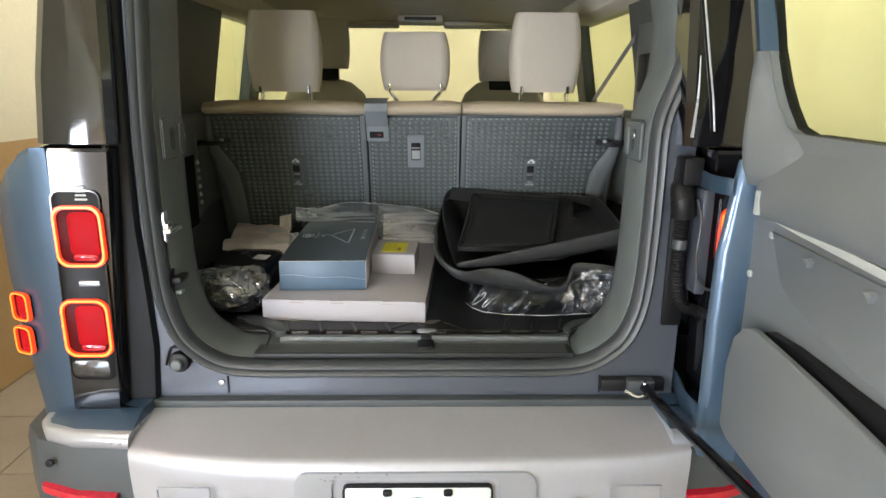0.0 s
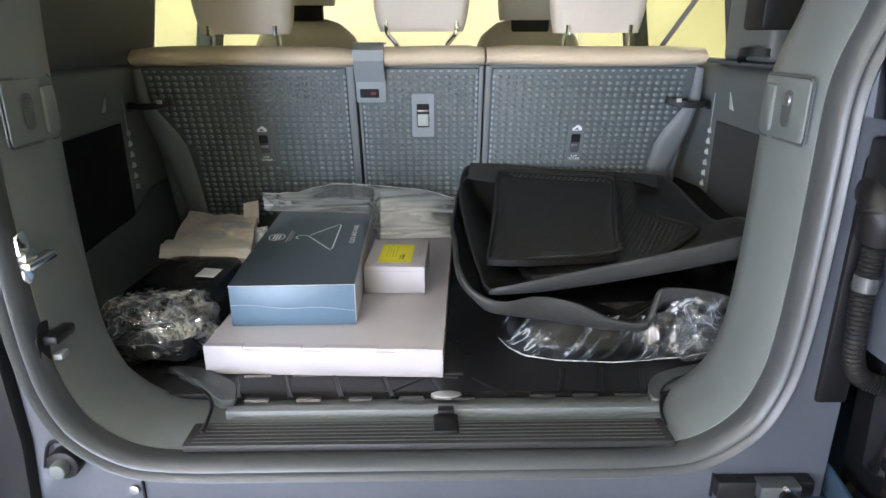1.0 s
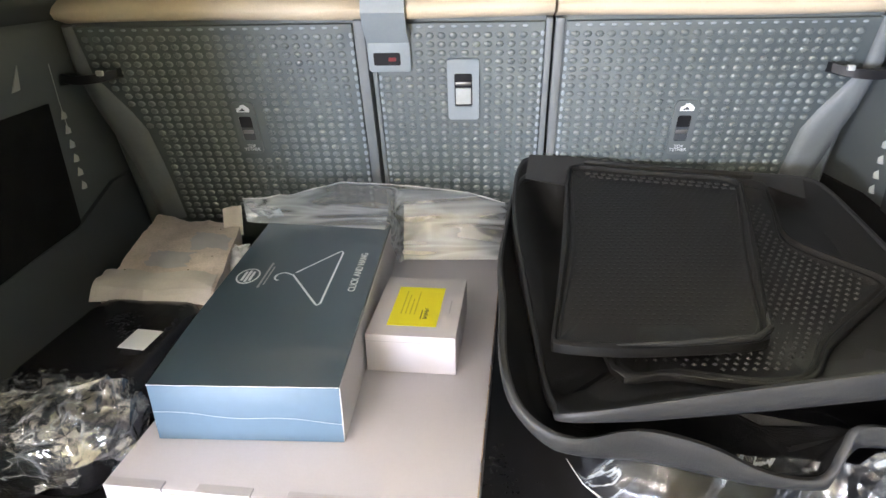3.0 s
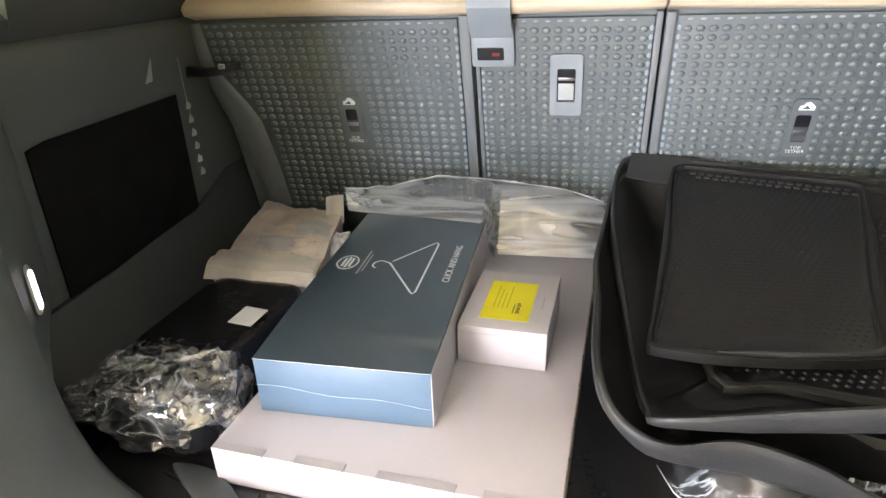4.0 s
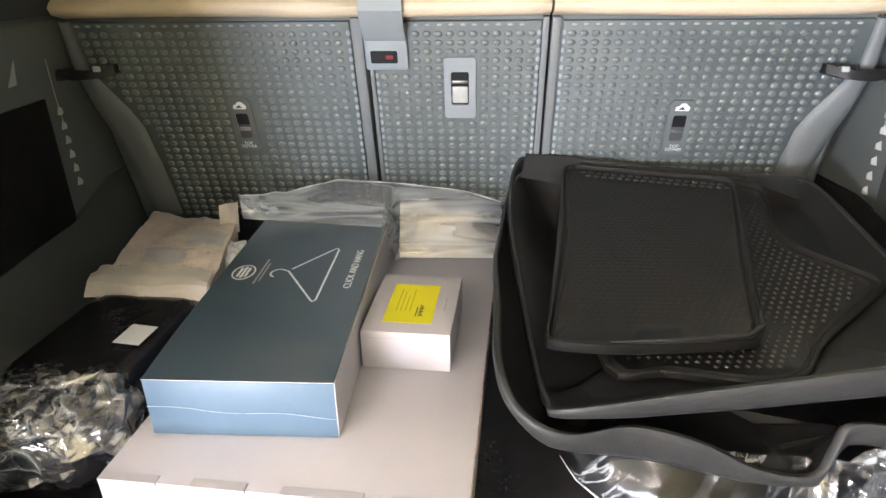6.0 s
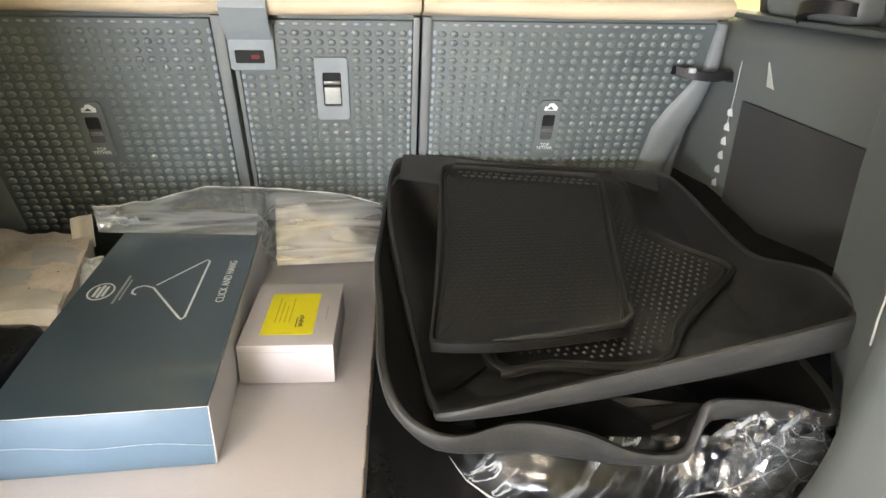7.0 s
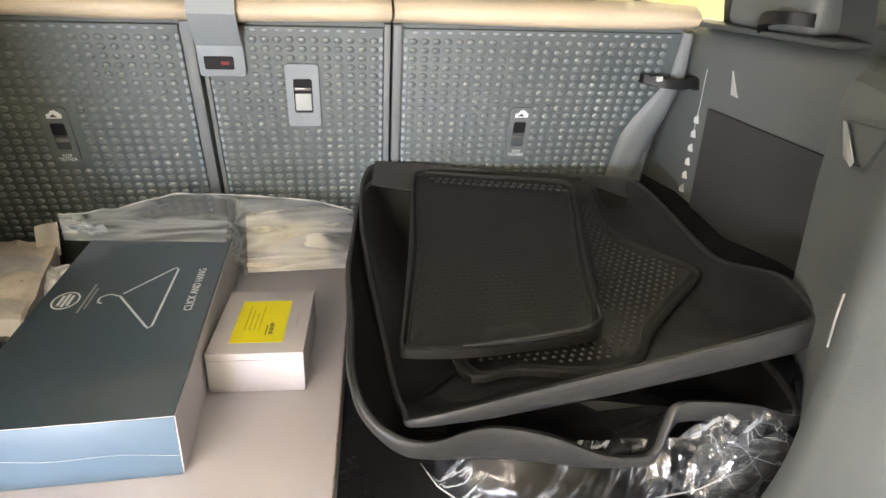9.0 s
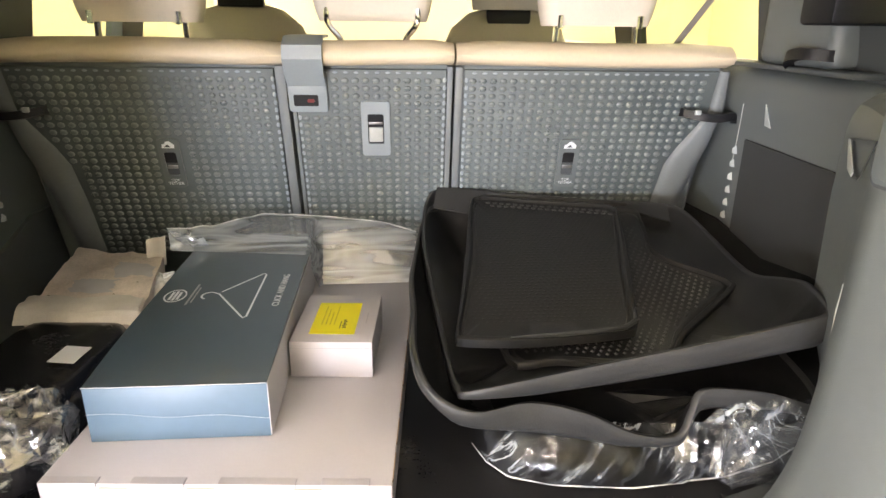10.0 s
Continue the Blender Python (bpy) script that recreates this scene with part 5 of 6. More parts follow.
def studded_panel(ob, x0, x1, z1=1.378, z0=0.90, cut=0):
    """Blue-grey carpeted panel with rows of small raised studs; cut: the side whose lower corner is cut away."""
    w = x1 - x0
    pts = [(x0, z0), (x1, z0), (x1, z1), (x0, z1)]
    edge = [(0.088, 1.09), (0.079, 1.17), (0.060, 1.21), (0.034, 1.25), (0.010, 1.29)]
    if cut > 0:
        pts = [(x0, z0), (x1 - 0.10, z0)] + [(x1 - d, z) for d, z in edge] + [(x1 - 0.008, z1), (x0, z1)]
    elif cut < 0:
        pts = [(x0 + 0.10, z0), (x1, z0), (x1, z1), (x0 + 0.008, z1)] + [(x0 + d, z) for d, z in edge[::-1]]
    k = math.sqrt(1 + SLOPE ** 2)
    m = on_back(0, 1.30)
    sub("back_panel", slab([(x, (z - 1.30) * k) for x, z in pts], m, 0.006, 0.003), "seatback", ob, "blue-grey panel with raised studs")

    def inside(x, z):
        if cut == 0:
            return True
        d = (x1 - x) if cut > 0 else (x - x0)
        lim = np.interp(z, [0.9, 1.09, 1.17, 1.21, 1.25, 1.29, z1], [0.10, 0.088, 0.079, 0.060, 0.034, 0.010, 0.008])
        return d > lim + 0.010
    bm = bmesh.new()
    step, rise = 0.0212, 0.0160
    cols, rows = int((w - 0.034) / step), int((z1 - 0.02 - 0.95) / rise)
    off = (w - (cols) * step) / 2
    for i in range(cols + 1):
        for j in range(rows + 1):
            x, z = x0 + off + i * step, z1 - 0.022 - j * rise
            if not inside(x, z) or any(abs(x - cx) < hw and abs(z - cz) < hh for cx, cz, hw, hh in ((0.005, 1.255, 0.036, 0.068), (-0.438, 1.175, 0.030, 0.064), (0.430, 1.175, 0.030, 0.064), (-0.131, 1.333, 0.046, 0.048))):
                continue
            stud(bm, m @ Matrix.Translation((x, (z - 1.3) * k, 0.0058)), 0.0082, 0.0064, 0.0036)
    tagged(sub("stud_pattern", bm, "stud", ob, "rows of small raised studs", angle=60), kind="stuff")
    bm = bmesh.new()
    ends = ([x0 + 0.004] if cut >= 0 else []) + ([x1 - 0.004] if cut <= 0 else [])
    for x in ends:
        z = z1 - 0.02
        while z > 0.96:
            stud(bm, m @ Matrix.Translation((x, (z - 1.3) * k, 0.005)), 0.0042, 0.0062, 0.003)
            z -= 0.0160
    x = x0 + 0.02
    while x < x1 - 0.02:
        stud(bm, m @ Matrix.Translation((x, (z1 - 0.006 - 1.3) * k, 0.005)), 0.0062, 0.0030, 0.002)
        x += 0.0212
    tagged(sub("stitching", bm, "strip", ob, "pale stitching along the panel edge", smooth=False), kind="stuff")


def tether(ob, x):
    """Child-seat tether slot with its mark and lettering."""
    k = math.sqrt(1 + SLOPE ** 2)
    m = on_back(x, 1.175, 0.006)
    base = sub("tether_plate", frame_ring(rrect(0.046, 0.118, 0.010), rrect(0.026, 0.056, 0.005), m, 0.0045), "trim", ob, "grey tether slot plate")
    sub("slot", slab(rrect(0.030, 0.060, 0.004), m @ Matrix.Translation((0, 0, 0.0002)), 0.001), "trim_dark", base, "dark slot")
    sub("slot_mouth", slab(rrect(0.026, 0.024, 0.003), m @ Matrix.Translation((0, 0.014, 0.0014)), 0.001), "rubber", base, "black mouth of the slot")
    sub("tether_bar", box(-0.011, 0.011, -0.012, -0.004, 0.001, 0.004, 0.001, m=m), "steel", base, "steel tether bar")
    mark = [(-0.013, -0.006), (0.013, -0.006), (0.014, 0.001), (0.009, 0.006), (0.004, 0.010), (-0.003, 0.009), (-0.006, 0.004), (-0.012, 0.002)]
    sub("tether_mark", slab(mark, m @ Matrix.Translation((0, 0.044, 0.0045)), 0.0008), "ink_white", base, "white seat mark")
    sub("mark_gap", slab([(-0.008, -0.0035), (0.006, -0.0035), (0.000, 0.003)], m @ Matrix.Translation((0, 0.044, 0.0054)), 0.0004), "trim_dark", base, "dark gap in the seat mark")
    lettering("lettering", "TOP\nTETHER", m @ Matrix.Translation((0, -0.044, 0.0049)), 0.0095, "ink_white", base, "white words TOP TETHER", line=0.8)


def headrest(ob, x, w, z0, z1, bowed=False):
    h = z1 - z0
    rings = []
    for k in range(11):
        t = k / 10
        z = z0 + h * t
        edge = math.sin(math.pi * min(1, max(0, 0.035 + 0.93 * t))) ** 0.32
        ww = w * (0.93 + 0.07 * math.sin(math.pi * min(1, t * 0.9 + 0.05))) * (0.84 + 0.16 * edge) * (1.0 - 0.02 * t)
        d = 0.10 * (0.55 + 0.45 * edge)
        rings.append([Vector((x + u, 1.085 + v - 0.05 * (t - 0.3) * 0.4, z)) for u, v in rrect(ww, d, d * 0.36, 4)])
    hr = sub("headrest", loft(rings, True), "cream_cloth", ob, "pale cream leather headrest", angle=70)
    for s in SIDES:
        px = x + s * w * (0.32 if not bowed else 0.27)
        if bowed:
            pts = smooth_path([(x + s * w * 0.36, 1.05, z0 + 0.025), (x + s * w * 0.35, 1.048, z0 - 0.004), (x + s * w * 0.27, 1.055, z0 - 0.03), (x + s * w * 0.25, 1.06, 1.42)])
        else:
            pts = [(px, 1.075, z0 + 0.02), (px + s * 0.003, 1.075, 1.42)]
        sub("headrest_post", tube(pts, 0.006, 8), "chrome", hr, "chrome headrest post")
        if not bowed:
            sub("post_collar", tube([(px, 1.045, z0 + 0.02), (px, 1.045, z0 - 0.004)], 0.006, 8), "chrome", hr, "chrome collar")


left = rear_seat(-0.742, -0.172, "wide outer rear seat back, studded grey with cream top and headrest")
studded_panel(left, -0.733, -0.196, cut=-1)
tether(left, -0.438)
headrest(left, -0.455, 0.262, 1.462, 1.732)
mid = rear_seat(-0.168, 0.167, "narrow centre rear seat back with cream headrest")
studded_panel(mid, -0.157, 0.153)
headrest(mid, 0.004, 0.250, 1.468, 1.664, True)
m = on_back(0.005, 1.255, 0.006)
hd = sub("release_plate", frame_ring(rrect(0.060, 0.124, 0.006), rrect(0.034, 0.068, 0.004), m, 0.006), "strip", mid, "grey release handle plate")
sub("release_slot", slab(rrect(0.038, 0.072, 0.003), m, 0.0012), "rubber", hd, "dark handle slot")
sub("release_strap", box(-0.015, 0.015, -0.030, 0.004, 0.001, 0.006, 0.002, m=m), "clip", hd, "grey pull strap")
sub("release_pin", box(-0.015, 0.015, 0.010, 0.016, 0.002, 0.006, 0.001, m=m), "steel", hd, "steel pin")
# belt buckle panel that runs over the top between left and centre seats
m = on_back(-0.131, 1.33, 0.007)
bp = sub("buckle_panel", slab(rrect(0.080, 0.085, 0.006), m @ Matrix.Translation((0, 0.004, 0)), 0.010, 0.003), "strip", mid, "grey-blue belt guide panel")
sub("buckle_cover", loft([[Vector((x, y, z)) for x in (-0.170, -0.093)] + [Vector((x, y + 0.012, z + dz)) for x in (-0.093, -0.170)] for y, z, dz in ((1.046, 1.335, 0), (1.008, 1.370, 0), (0.992, 1.398, 0), (0.996, 1.424, 0), (1.03, 1.440, -0.004), (1.12, 1.441, -0.004))], True), "strip", bp, "grey-blue cover over the top roll")
sub("buckle_slot", slab(rrect(0.050, 0.024, 0.003), m @ Matrix.Translation((-0.004, -0.012, 0.0102)), 0.001), "rubber", bp, "dark buckle slot")
sub("buckle_red", slab(rrect(0.014, 0.007, 0.002), m @ Matrix.Translation((0.006, -0.012, 0.0114)), 0.0012), "red", bp, "red buckle tab")
right = rear_seat(0.170, 0.742, "outer rear seat back with bright studs, cream top and headrest")
studded_panel(right, 0.190, 0.733, cut=1)
tether(right, 0.430)
headrest(right, 0.463, 0.254, 1.464, 1.730)
for seat, x, w in ((left, -0.184, 0.010), (mid, -0.1625, 0.0045), (mid, 0.1600, 0.0060), (right, 0.1790, 0.0080)):
    k = math.sqrt(1 + SLOPE ** 2)
    sub("piping", box(-w, w, (0.92 - 1.3) * k, (1.384 - 1.3) * k, -0.002, 0.006, 0.0025, m=on_back(x, 1.30)), "bolster", seat, "grey piping along the panel")
for s, seat in ((-1, left), (1, right)):
    k = math.sqrt(1 + SLOPE ** 2)
    rings = []
    for z, a, b in ((1.380, 0.724, 0.748), (1.30, 0.726, 0.758), (1.25, 0.699, 0.752), (1.21, 0.672, 0.746), (1.17, 0.654, 0.735), (1.09, 0.645, 0.716), (0.95, 0.640, 0.700)):
        rings.append([on_back(s * (a + (b - a) * t), z, lift) @ Vector((0, 0, 0)) for t, lift in ((0, -0.004), (0.04, 0.004), (0.3, 0.010), (0.7, 0.010), (0.96, 0.004), (1, -0.004))])
    sub("side_bolster", loft(rings, True), "bolster", seat, "smooth grey side bolster", angle=60)
    pts = smooth_path([(s * 0.66, 1.055, 1.292), (s * 0.69, 1.035, 1.285), (s * 0.73, 1.03, 1.282), (s * 0.765, 1.04, 1.285), (s * 0.785, 1.06, 1.27)], 4)
    lt = sub("seat_latch", loft([[p + Vector((0, dy, dz)) for dy, dz in ((-0.012, -0.007), (0.014, -0.010), (0.014, 0.008), (-0.010, 0.009))] for p in pts], True), "rubber", seat, "black seat back latch")
    sub("latch_tip", box(min(s * 0.677, s * 0.690), max(s * 0.677, s * 0.690), 1.022, 1.03, 1.290, 1.300, 0.002), "clip", lt, "pale latch mark")


# ---- front seats ----
def front_seat(x, z_head, label):
    ob = thing("front_seat", (x, 2.05, 0.5), label, "car seat", "front seats")
    rings = []
    for z, w, d in ((0.6, 0.50, 0.16), (1.1, 0.50, 0.15), (1.36, 0.46, 0.13), (1.45, 0.38, 0.11), (1.50, 0.26, 0.08), (1.515, 0.16, 0.04)):
        rings.append([Vector((x + u, 2.02 + v, z)) for u, v in rrect(w, d, d * 0.4, 4)])
    sub("backrest", loft(rings, True), "cream_cloth", ob, "pale beige seat back", angle=70)
    rings = []
    for k in range(9):
        t = k / 8
        e = math.sin(math.pi * (0.08 + 0.84 * t)) ** 0.35
        rings.append([Vector((x + u, 1.98 + v, z_head - 0.235 + 0.235 * t)) for u, v in rrect(0.26 * (0.82 + 0.18 * e), 0.10 * (0.5 + 0.5 * e), 0.03, 4)])
    hr = sub("headrest", loft(rings, True), "cream_cloth", ob, "pale beige headrest", angle=70)
    sub("headrest_stem", box(x - 0.075, x + 0.075, 1.97, 2.0, z_head - 0.29, z_head - 0.228, 0.006), "rubber", hr, "dark headrest stem")


front_seat(-0.47, 1.80, "pale beige front seat with raised headrest")
front_seat(0.42, 1.745, "pale beige front seat with lower headrest")

# ---- things in the boot ----
FLOOR = 0.859


def turned(x, y, z, deg):
    return pose(x, y, z, 0, 0, deg)


def card_box(name, m, w, d, h, mats, label, category):
    """A carton with its origin at the front left bottom corner; a thing whose parts are carton body and prints."""
    ob = thing(name, m.translation, label, category)
    sub("carton", box(0, w, 0, d, 0, h, 0.0015, 2, m=m), mats, ob)
    return ob


# flat white carton
MW = turned(-0.399, 0.383, FLOOR, -3.1)
wbox = card_box("white_carton", MW, 0.446, 0.70, 0.058, "white_card", "large flat white cardboard carton lying on the boot floor", "box")
for x0, x1 in ((0.0, 0.075), (0.115, 0.185), (0.225, 0.325), (0.355, 0.418)):
    sub("lid_tab", box(x0 + 0.002, x1, -0.0022, 0.012, 0.0535, 0.0600, 0.0006, 1, m=MW), "white_card", wbox, "folded lid tab")
for x in (0.095, 0.205, 0.34):
    sub("lid_slit", box(x - 0.018, x + 0.018, -0.0006, 0.001, 0.051, 0.0525, m=MW), "card_edge", wbox, "thin slit under the lid")
sub("corrugated_edge", box(0.4458, 0.4468, 0.005, 0.69, 0.004, 0.052, m=MW), "white_card", wbox, "side wall")
rnd = random.Random(3)
for k in range(9):
    y = 0.012 + 0.076 * k
    sub("torn_edge", box(0.4452, 0.4472, y, y + rnd.uniform(0.05, 0.074), 0.0555 - rnd.uniform(0.001, 0.004), 0.0572, m=MW), "card_edge", wbox, "brown corrugated edge")
# blue printed carton, shrink-wrapped
MB = turned(-0.367, 0.462, FLOOR + 0.0592, 1.2)
BW, BD, BH = 0.243, 0.585, 0.085
bbox = card_box("blue_carton", MB, BW, BD, BH, "blue_card_side", "slim blue printed carton in shrink wrap on the white carton", "box")
def lid_z(y):
    """The lid bows down a little towards its front edge."""
    return BH + 0.0078 - 0.0070 * max(0.0, (0.18 - y) / 0.18) ** 1.5


sub("printed_lid", loft([[MB @ Vector((x, y, z)) for x, z in ((0.0, BH - 0.001), (BW, BH - 0.001), (BW, lid_z(y) - 0.0006), (BW - 0.001, lid_z(y)), (0.001, lid_z(y)), (0.0, lid_z(y) - 0.0006))] for y in [0.0, 0.001] + [0.01 * k for k in range(1, 19)] + [0.2, 0.4, BD]], True), "blue_card_top", bbox, "dark teal printed lid", angle=30)
sub("side_print", box(BW - 0.0005, BW + 0.0012, 0.001, BD - 0.001, 0.001, BH, m=MB), "white_card", bbox, "pale side face")
TOPB = MB @ Matrix.Translation((0, 0, BH + 0.0081))


def stroke(points, width, m, bm=None):
    bm = bm or bmesh.new()
    pts = [Vector((*p, 0)) for p in points]
    l, r = [], []
    for i, p in enumerate(pts):
        d = (pts[min(i + 1, len(pts) - 1)] - pts[max(i - 1, 0)]).normalized()
        nrm = Vector((-d.y, d.x, 0)) * width / 2
        l.append(m @ (p + nrm)), r.append(m @ (p - nrm))
    lv, rv = [bm.verts.new(p) for p in l], [bm.verts.new(p) for p in r]
    for i in range(len(pts) - 1):
        bm.faces.new((lv[i], lv[i + 1], rv[i + 1], rv[i]))
    return bm


hanger = [(0.090, 0.270), (0.083, 0.276), (0.083, 0.290), (0.094, 0.298), (0.108, 0.291)]
bm = stroke([(p.x, p.y) for p in smooth_path([(x, y, 0) for x, y in hanger], 5)], 0.0035, TOPB)
stroke([(0.108, 0.293), (0.168, 0.195), (0.172, 0.190), (0.176, 0.196), (0.176, 0.378), (0.172, 0.384), (0.168, 0.380), (0.112, 0.298)], 0.0035, TOPB, bm)
sub("hanger_print", bm, "ink_white", bbox, "white line drawing of a hanger", smooth=False)
oval = [(0.019 * math.cos(a * 0.2618), 0.027 * math.sin(a * 0.2618)) for a in range(24)]
sub("emblem_print", frame_ring(oval, [(u * 0.86, v * 0.90) for u, v in oval], TOPB @ Matrix.Translation((0.036, 0.285, 0)), 0.0003), "ink_white", bbox, "pale oval emblem outline")
bm = bmesh.new()
for k in (-1, 0, 1):
    box(0.036 + 0.0065 * k - 0.0022, 0.036 + 0.0065 * k + 0.0022, 0.285 - 0.020 + 0.004 * abs(k), 0.285 + 0.020 - 0.004 * abs(k), 0, 0.0003, bm=bm, m=TOPB)
sub("emblem_fill", bm, "ink_white", bbox, "grey bars inside the emblem", smooth=False)
bm = box(0.062, 0.0655, 0.245, 0.335, 0, 0.0003, m=TOPB)
box(0.069, 0.0715, 0.255, 0.32, 0, 0.0003, bm=bm, m=TOPB)
sub("small_print", bm, "ink_grey", bbox, "thin lines of small print", smooth=False)
lettering("lettering", "CLICK AND HANG", TOPB @ pose(0.216, 0.305, 0.0003, 0, 0, 90), 0.0168, "ink_white", bbox, "white words CLICK AND HANG")
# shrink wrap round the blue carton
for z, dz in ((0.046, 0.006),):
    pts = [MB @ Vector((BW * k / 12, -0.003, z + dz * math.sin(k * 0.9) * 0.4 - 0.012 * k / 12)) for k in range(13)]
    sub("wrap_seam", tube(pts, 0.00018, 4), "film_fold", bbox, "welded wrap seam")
# highlight on the front top edge, drawn as a thin white tube
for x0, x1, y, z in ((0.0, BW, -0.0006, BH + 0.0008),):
    sub("wrap_fold", tube([MB @ Vector((x0 + (x1 - x0) * k / 12, y, z + 0.0003 * math.sin(2.3 * k))) for k in range(13)], 0.0004, 5), "film_fold", bbox, "white tube painting the highlight along the wrap edge")
# small white carton with a sticker
MS = turned(-0.123, 0.625, FLOOR + 0.0592, -3.0)
sbox = card_box("small_carton", MS, 0.134, 0.186, 0.064, "white_card", "small white cardboard carton with a yellow sticker", "box")
sub("sticker", box(0.027, 0.102, 0.028, 0.150, 0.0640, 0.0645, m=MS), "yellow", sbox, "square yellow sticker")
bm = box(0.074, 0.0755, 0.048, 0.076, 0.0645, 0.0648, m=MS)
for k in range(9):
    box(0.078 + 0.0015 * (k % 2), 0.085 - 0.001 * (k % 3), 0.050 + 0.0036 * k, 0.0522 + 0.0036 * k, 0.0645, 0.0648, bm=bm, m=MS)
sub("sticker_print", bm, "ink_dark", sbox, "dark bars of unreadable print", smooth=False)
bm = bmesh.new()
for k in range(4):
    box(0.042 + 0.007 * k, 0.0432 + 0.007 * k, 0.062, 0.135 - 0.012 * (k % 3), 0.0645, 0.0647, bm=bm, m=MS)
sub("sticker_lines", bm, "ink_ochre", sbox, "faint lines of print", smooth=False)
bm = box(0.116, 0.118, 0.07, 0.11, 0.0640, 0.0643, m=MS)
sub("carton_print", bm, "ink_grey", sbox, "faint line of print", smooth=False)
sub("lid_seam", box(0.0005, 0.1335, -0.0004, 0.001, 0.0525, 0.0532, m=MS), "ink_grey", sbox, "thin lid seam")


def noisy(p, f, seed=0.0):
    return noise.noise(Vector((p[0] * f + seed, p[1] * f - seed, p[2] * f + 2 * seed)))


def ridged(p, f, seed=0.0):
    return 1 - 2 * abs(noisy(p, f, seed))


# clear sleeve pulled back behind the cartons
def sleeve(u, v):
    x = -0.425 + 0.515 * u
    crest = np.interp(u, [0, 0.06, 0.14, 0.33, 0.6, 0.85, 1], [1.060, 1.045, 1.040, 1.060, 1.052, 1.036, 1.012])
    base = np.interp(u, [0, 0.02, 0.558, 0.585, 1], [1.011, 1.0105, 1.0105, 0.922, 0.921])
    yb = np.interp(u, [0, 0.5, 0.56, 0.60, 1], [0.985, 0.955, 0.95, 1.005, 1.015])
    yt = np.interp(u, [0, 0.1, 0.35, 1], [0.985, 1.055, 1.088, 1.098])
    z = base + (crest - base) * math.sin(v * math.pi * 0.5)
    y = yb + (yt - yb) * v
    k = 0.010 * ridged((x * 0.7, y * 2.5, z * 2), 9, 3) + 0.003 * ridged((x, y, z), 26, 7)
    return x, y - k * v, z + 0.4 * k * v


sl = thing("clear_sleeve", (-0.17, 1.0, FLOOR + 0.06), "clear plastic sleeve crumpled behind the cartons", "plastic film")
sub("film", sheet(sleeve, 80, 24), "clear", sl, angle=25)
sub("film_hem", tube([Vector(sleeve(k / 60, 1.0)) for k in range(61)], 0.0014, 5, rads=[0.0005 + 0.0012 * abs(math.sin(0.37 * k)) for k in range(61)]), "film_fold", sl, "folded hem with its highlight painted white")


def corner_flap(u, v):
    x, y, z = -0.425 + 0.07 * u, 0.965 + 0.03 * v, 1.055 - 0.045 * v - 0.012 * u
    return x + 0.03 * v - 0.02 * u * v, y + 0.010 * ridged((x, y, z), 30, 1), z + 0.010 * ridged((x, y, z), 40, 2)


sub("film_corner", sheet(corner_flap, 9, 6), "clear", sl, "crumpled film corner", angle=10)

# black wrapped parcel with a white label
def lump(cx, cy, cz, sx, sy, sz, nu, nv, amp, f, seed, square=0.5, flat=-0.98):
    """A soft wrapped lump: a squared ball with ridged creases."""
    bm = bmesh.new()
    rows = []
    for i in range(nv + 1):
        th = math.pi * i / nv
        row = []
        for j in range(nu):
            ph = 2 * math.pi * j / nu
            d = Vector((math.sin(th) * math.cos(ph), math.sin(th) * math.sin(ph), math.cos(th)))
            q = Vector([math.copysign(abs(c) ** square, c) for c in d])
            q = q * (1 + amp * ridged(d, f, seed) + 0.5 * amp * ridged(d, f * 2.7, seed + 5))
            row.append(bm.verts.new((cx + sx * q.x, cy + sy * q.y, cz + sz * max(q.z, flat))))
        rows.append(row)
    for i in range(nv):
        for j in range(nu):
            k = (j + 1) % nu
            bm.faces.new((rows[i][j], rows[i][k], rows[i + 1][k], rows[i + 1][j]))
    bmesh.ops.remove_doubles(bm, verts=bm.verts, dist=1e-5)
    return bm


def crinkled(cx, cy, cz, sx, sy, sz, nu, nv, jitter, seed, turn=0, square=0.7):
    """Crumpled film: a coarse squared ball with every corner pushed about, left facetted."""
    rnd = random.Random(seed)
    bm = lump(0, 0, 0, sx, sy, sz, nu, nv, 0.10, 2.0, seed, square)
    for v in bm.verts:
        v.co += Vector((rnd.uniform(-1, 1), rnd.uniform(-1, 1), rnd.uniform(-1, 1))) * jitter
    bmesh.ops.triangulate(bm, faces=bm.faces[:])
    bmesh.ops.transform(bm, verts=bm.verts, matrix=pose(cx, cy, cz, 0, 0, turn))
    for v in bm.verts:
        v.co.z = max(v.co.z, FLOOR + 0.002)
    return bm


par = thing("black_parcel", (-0.53, 0.6, FLOOR), "black polythene parcel with a white label and clear film", "parcel")
bm = lump(0, 0, 0, 0.094, 0.128, 0.058, 48, 26, 0.025, 2.2, 4, 0.34)
bmesh.ops.transform(bm, verts=bm.verts, matrix=pose(-0.510, 0.622, FLOOR + 0.057, 0, 0, -3))
sub("pouch", bm, "bag_black", par, angle=60)
sub("label", box(-0.020, 0.020, -0.026, 0.026, 0, 0.0008, m=pose(-0.452, 0.602, FLOOR + 0.1195, -1, 3, -4)), "ink_white", par, "small white label")
sub("crumpled_film", crinkled(-0.522, 0.478, FLOOR + 0.062, 0.100, 0.076, 0.052, 46, 24, 0.0048, 9, -10), "parcel_film", par, "crumpled clear film", angle=40)
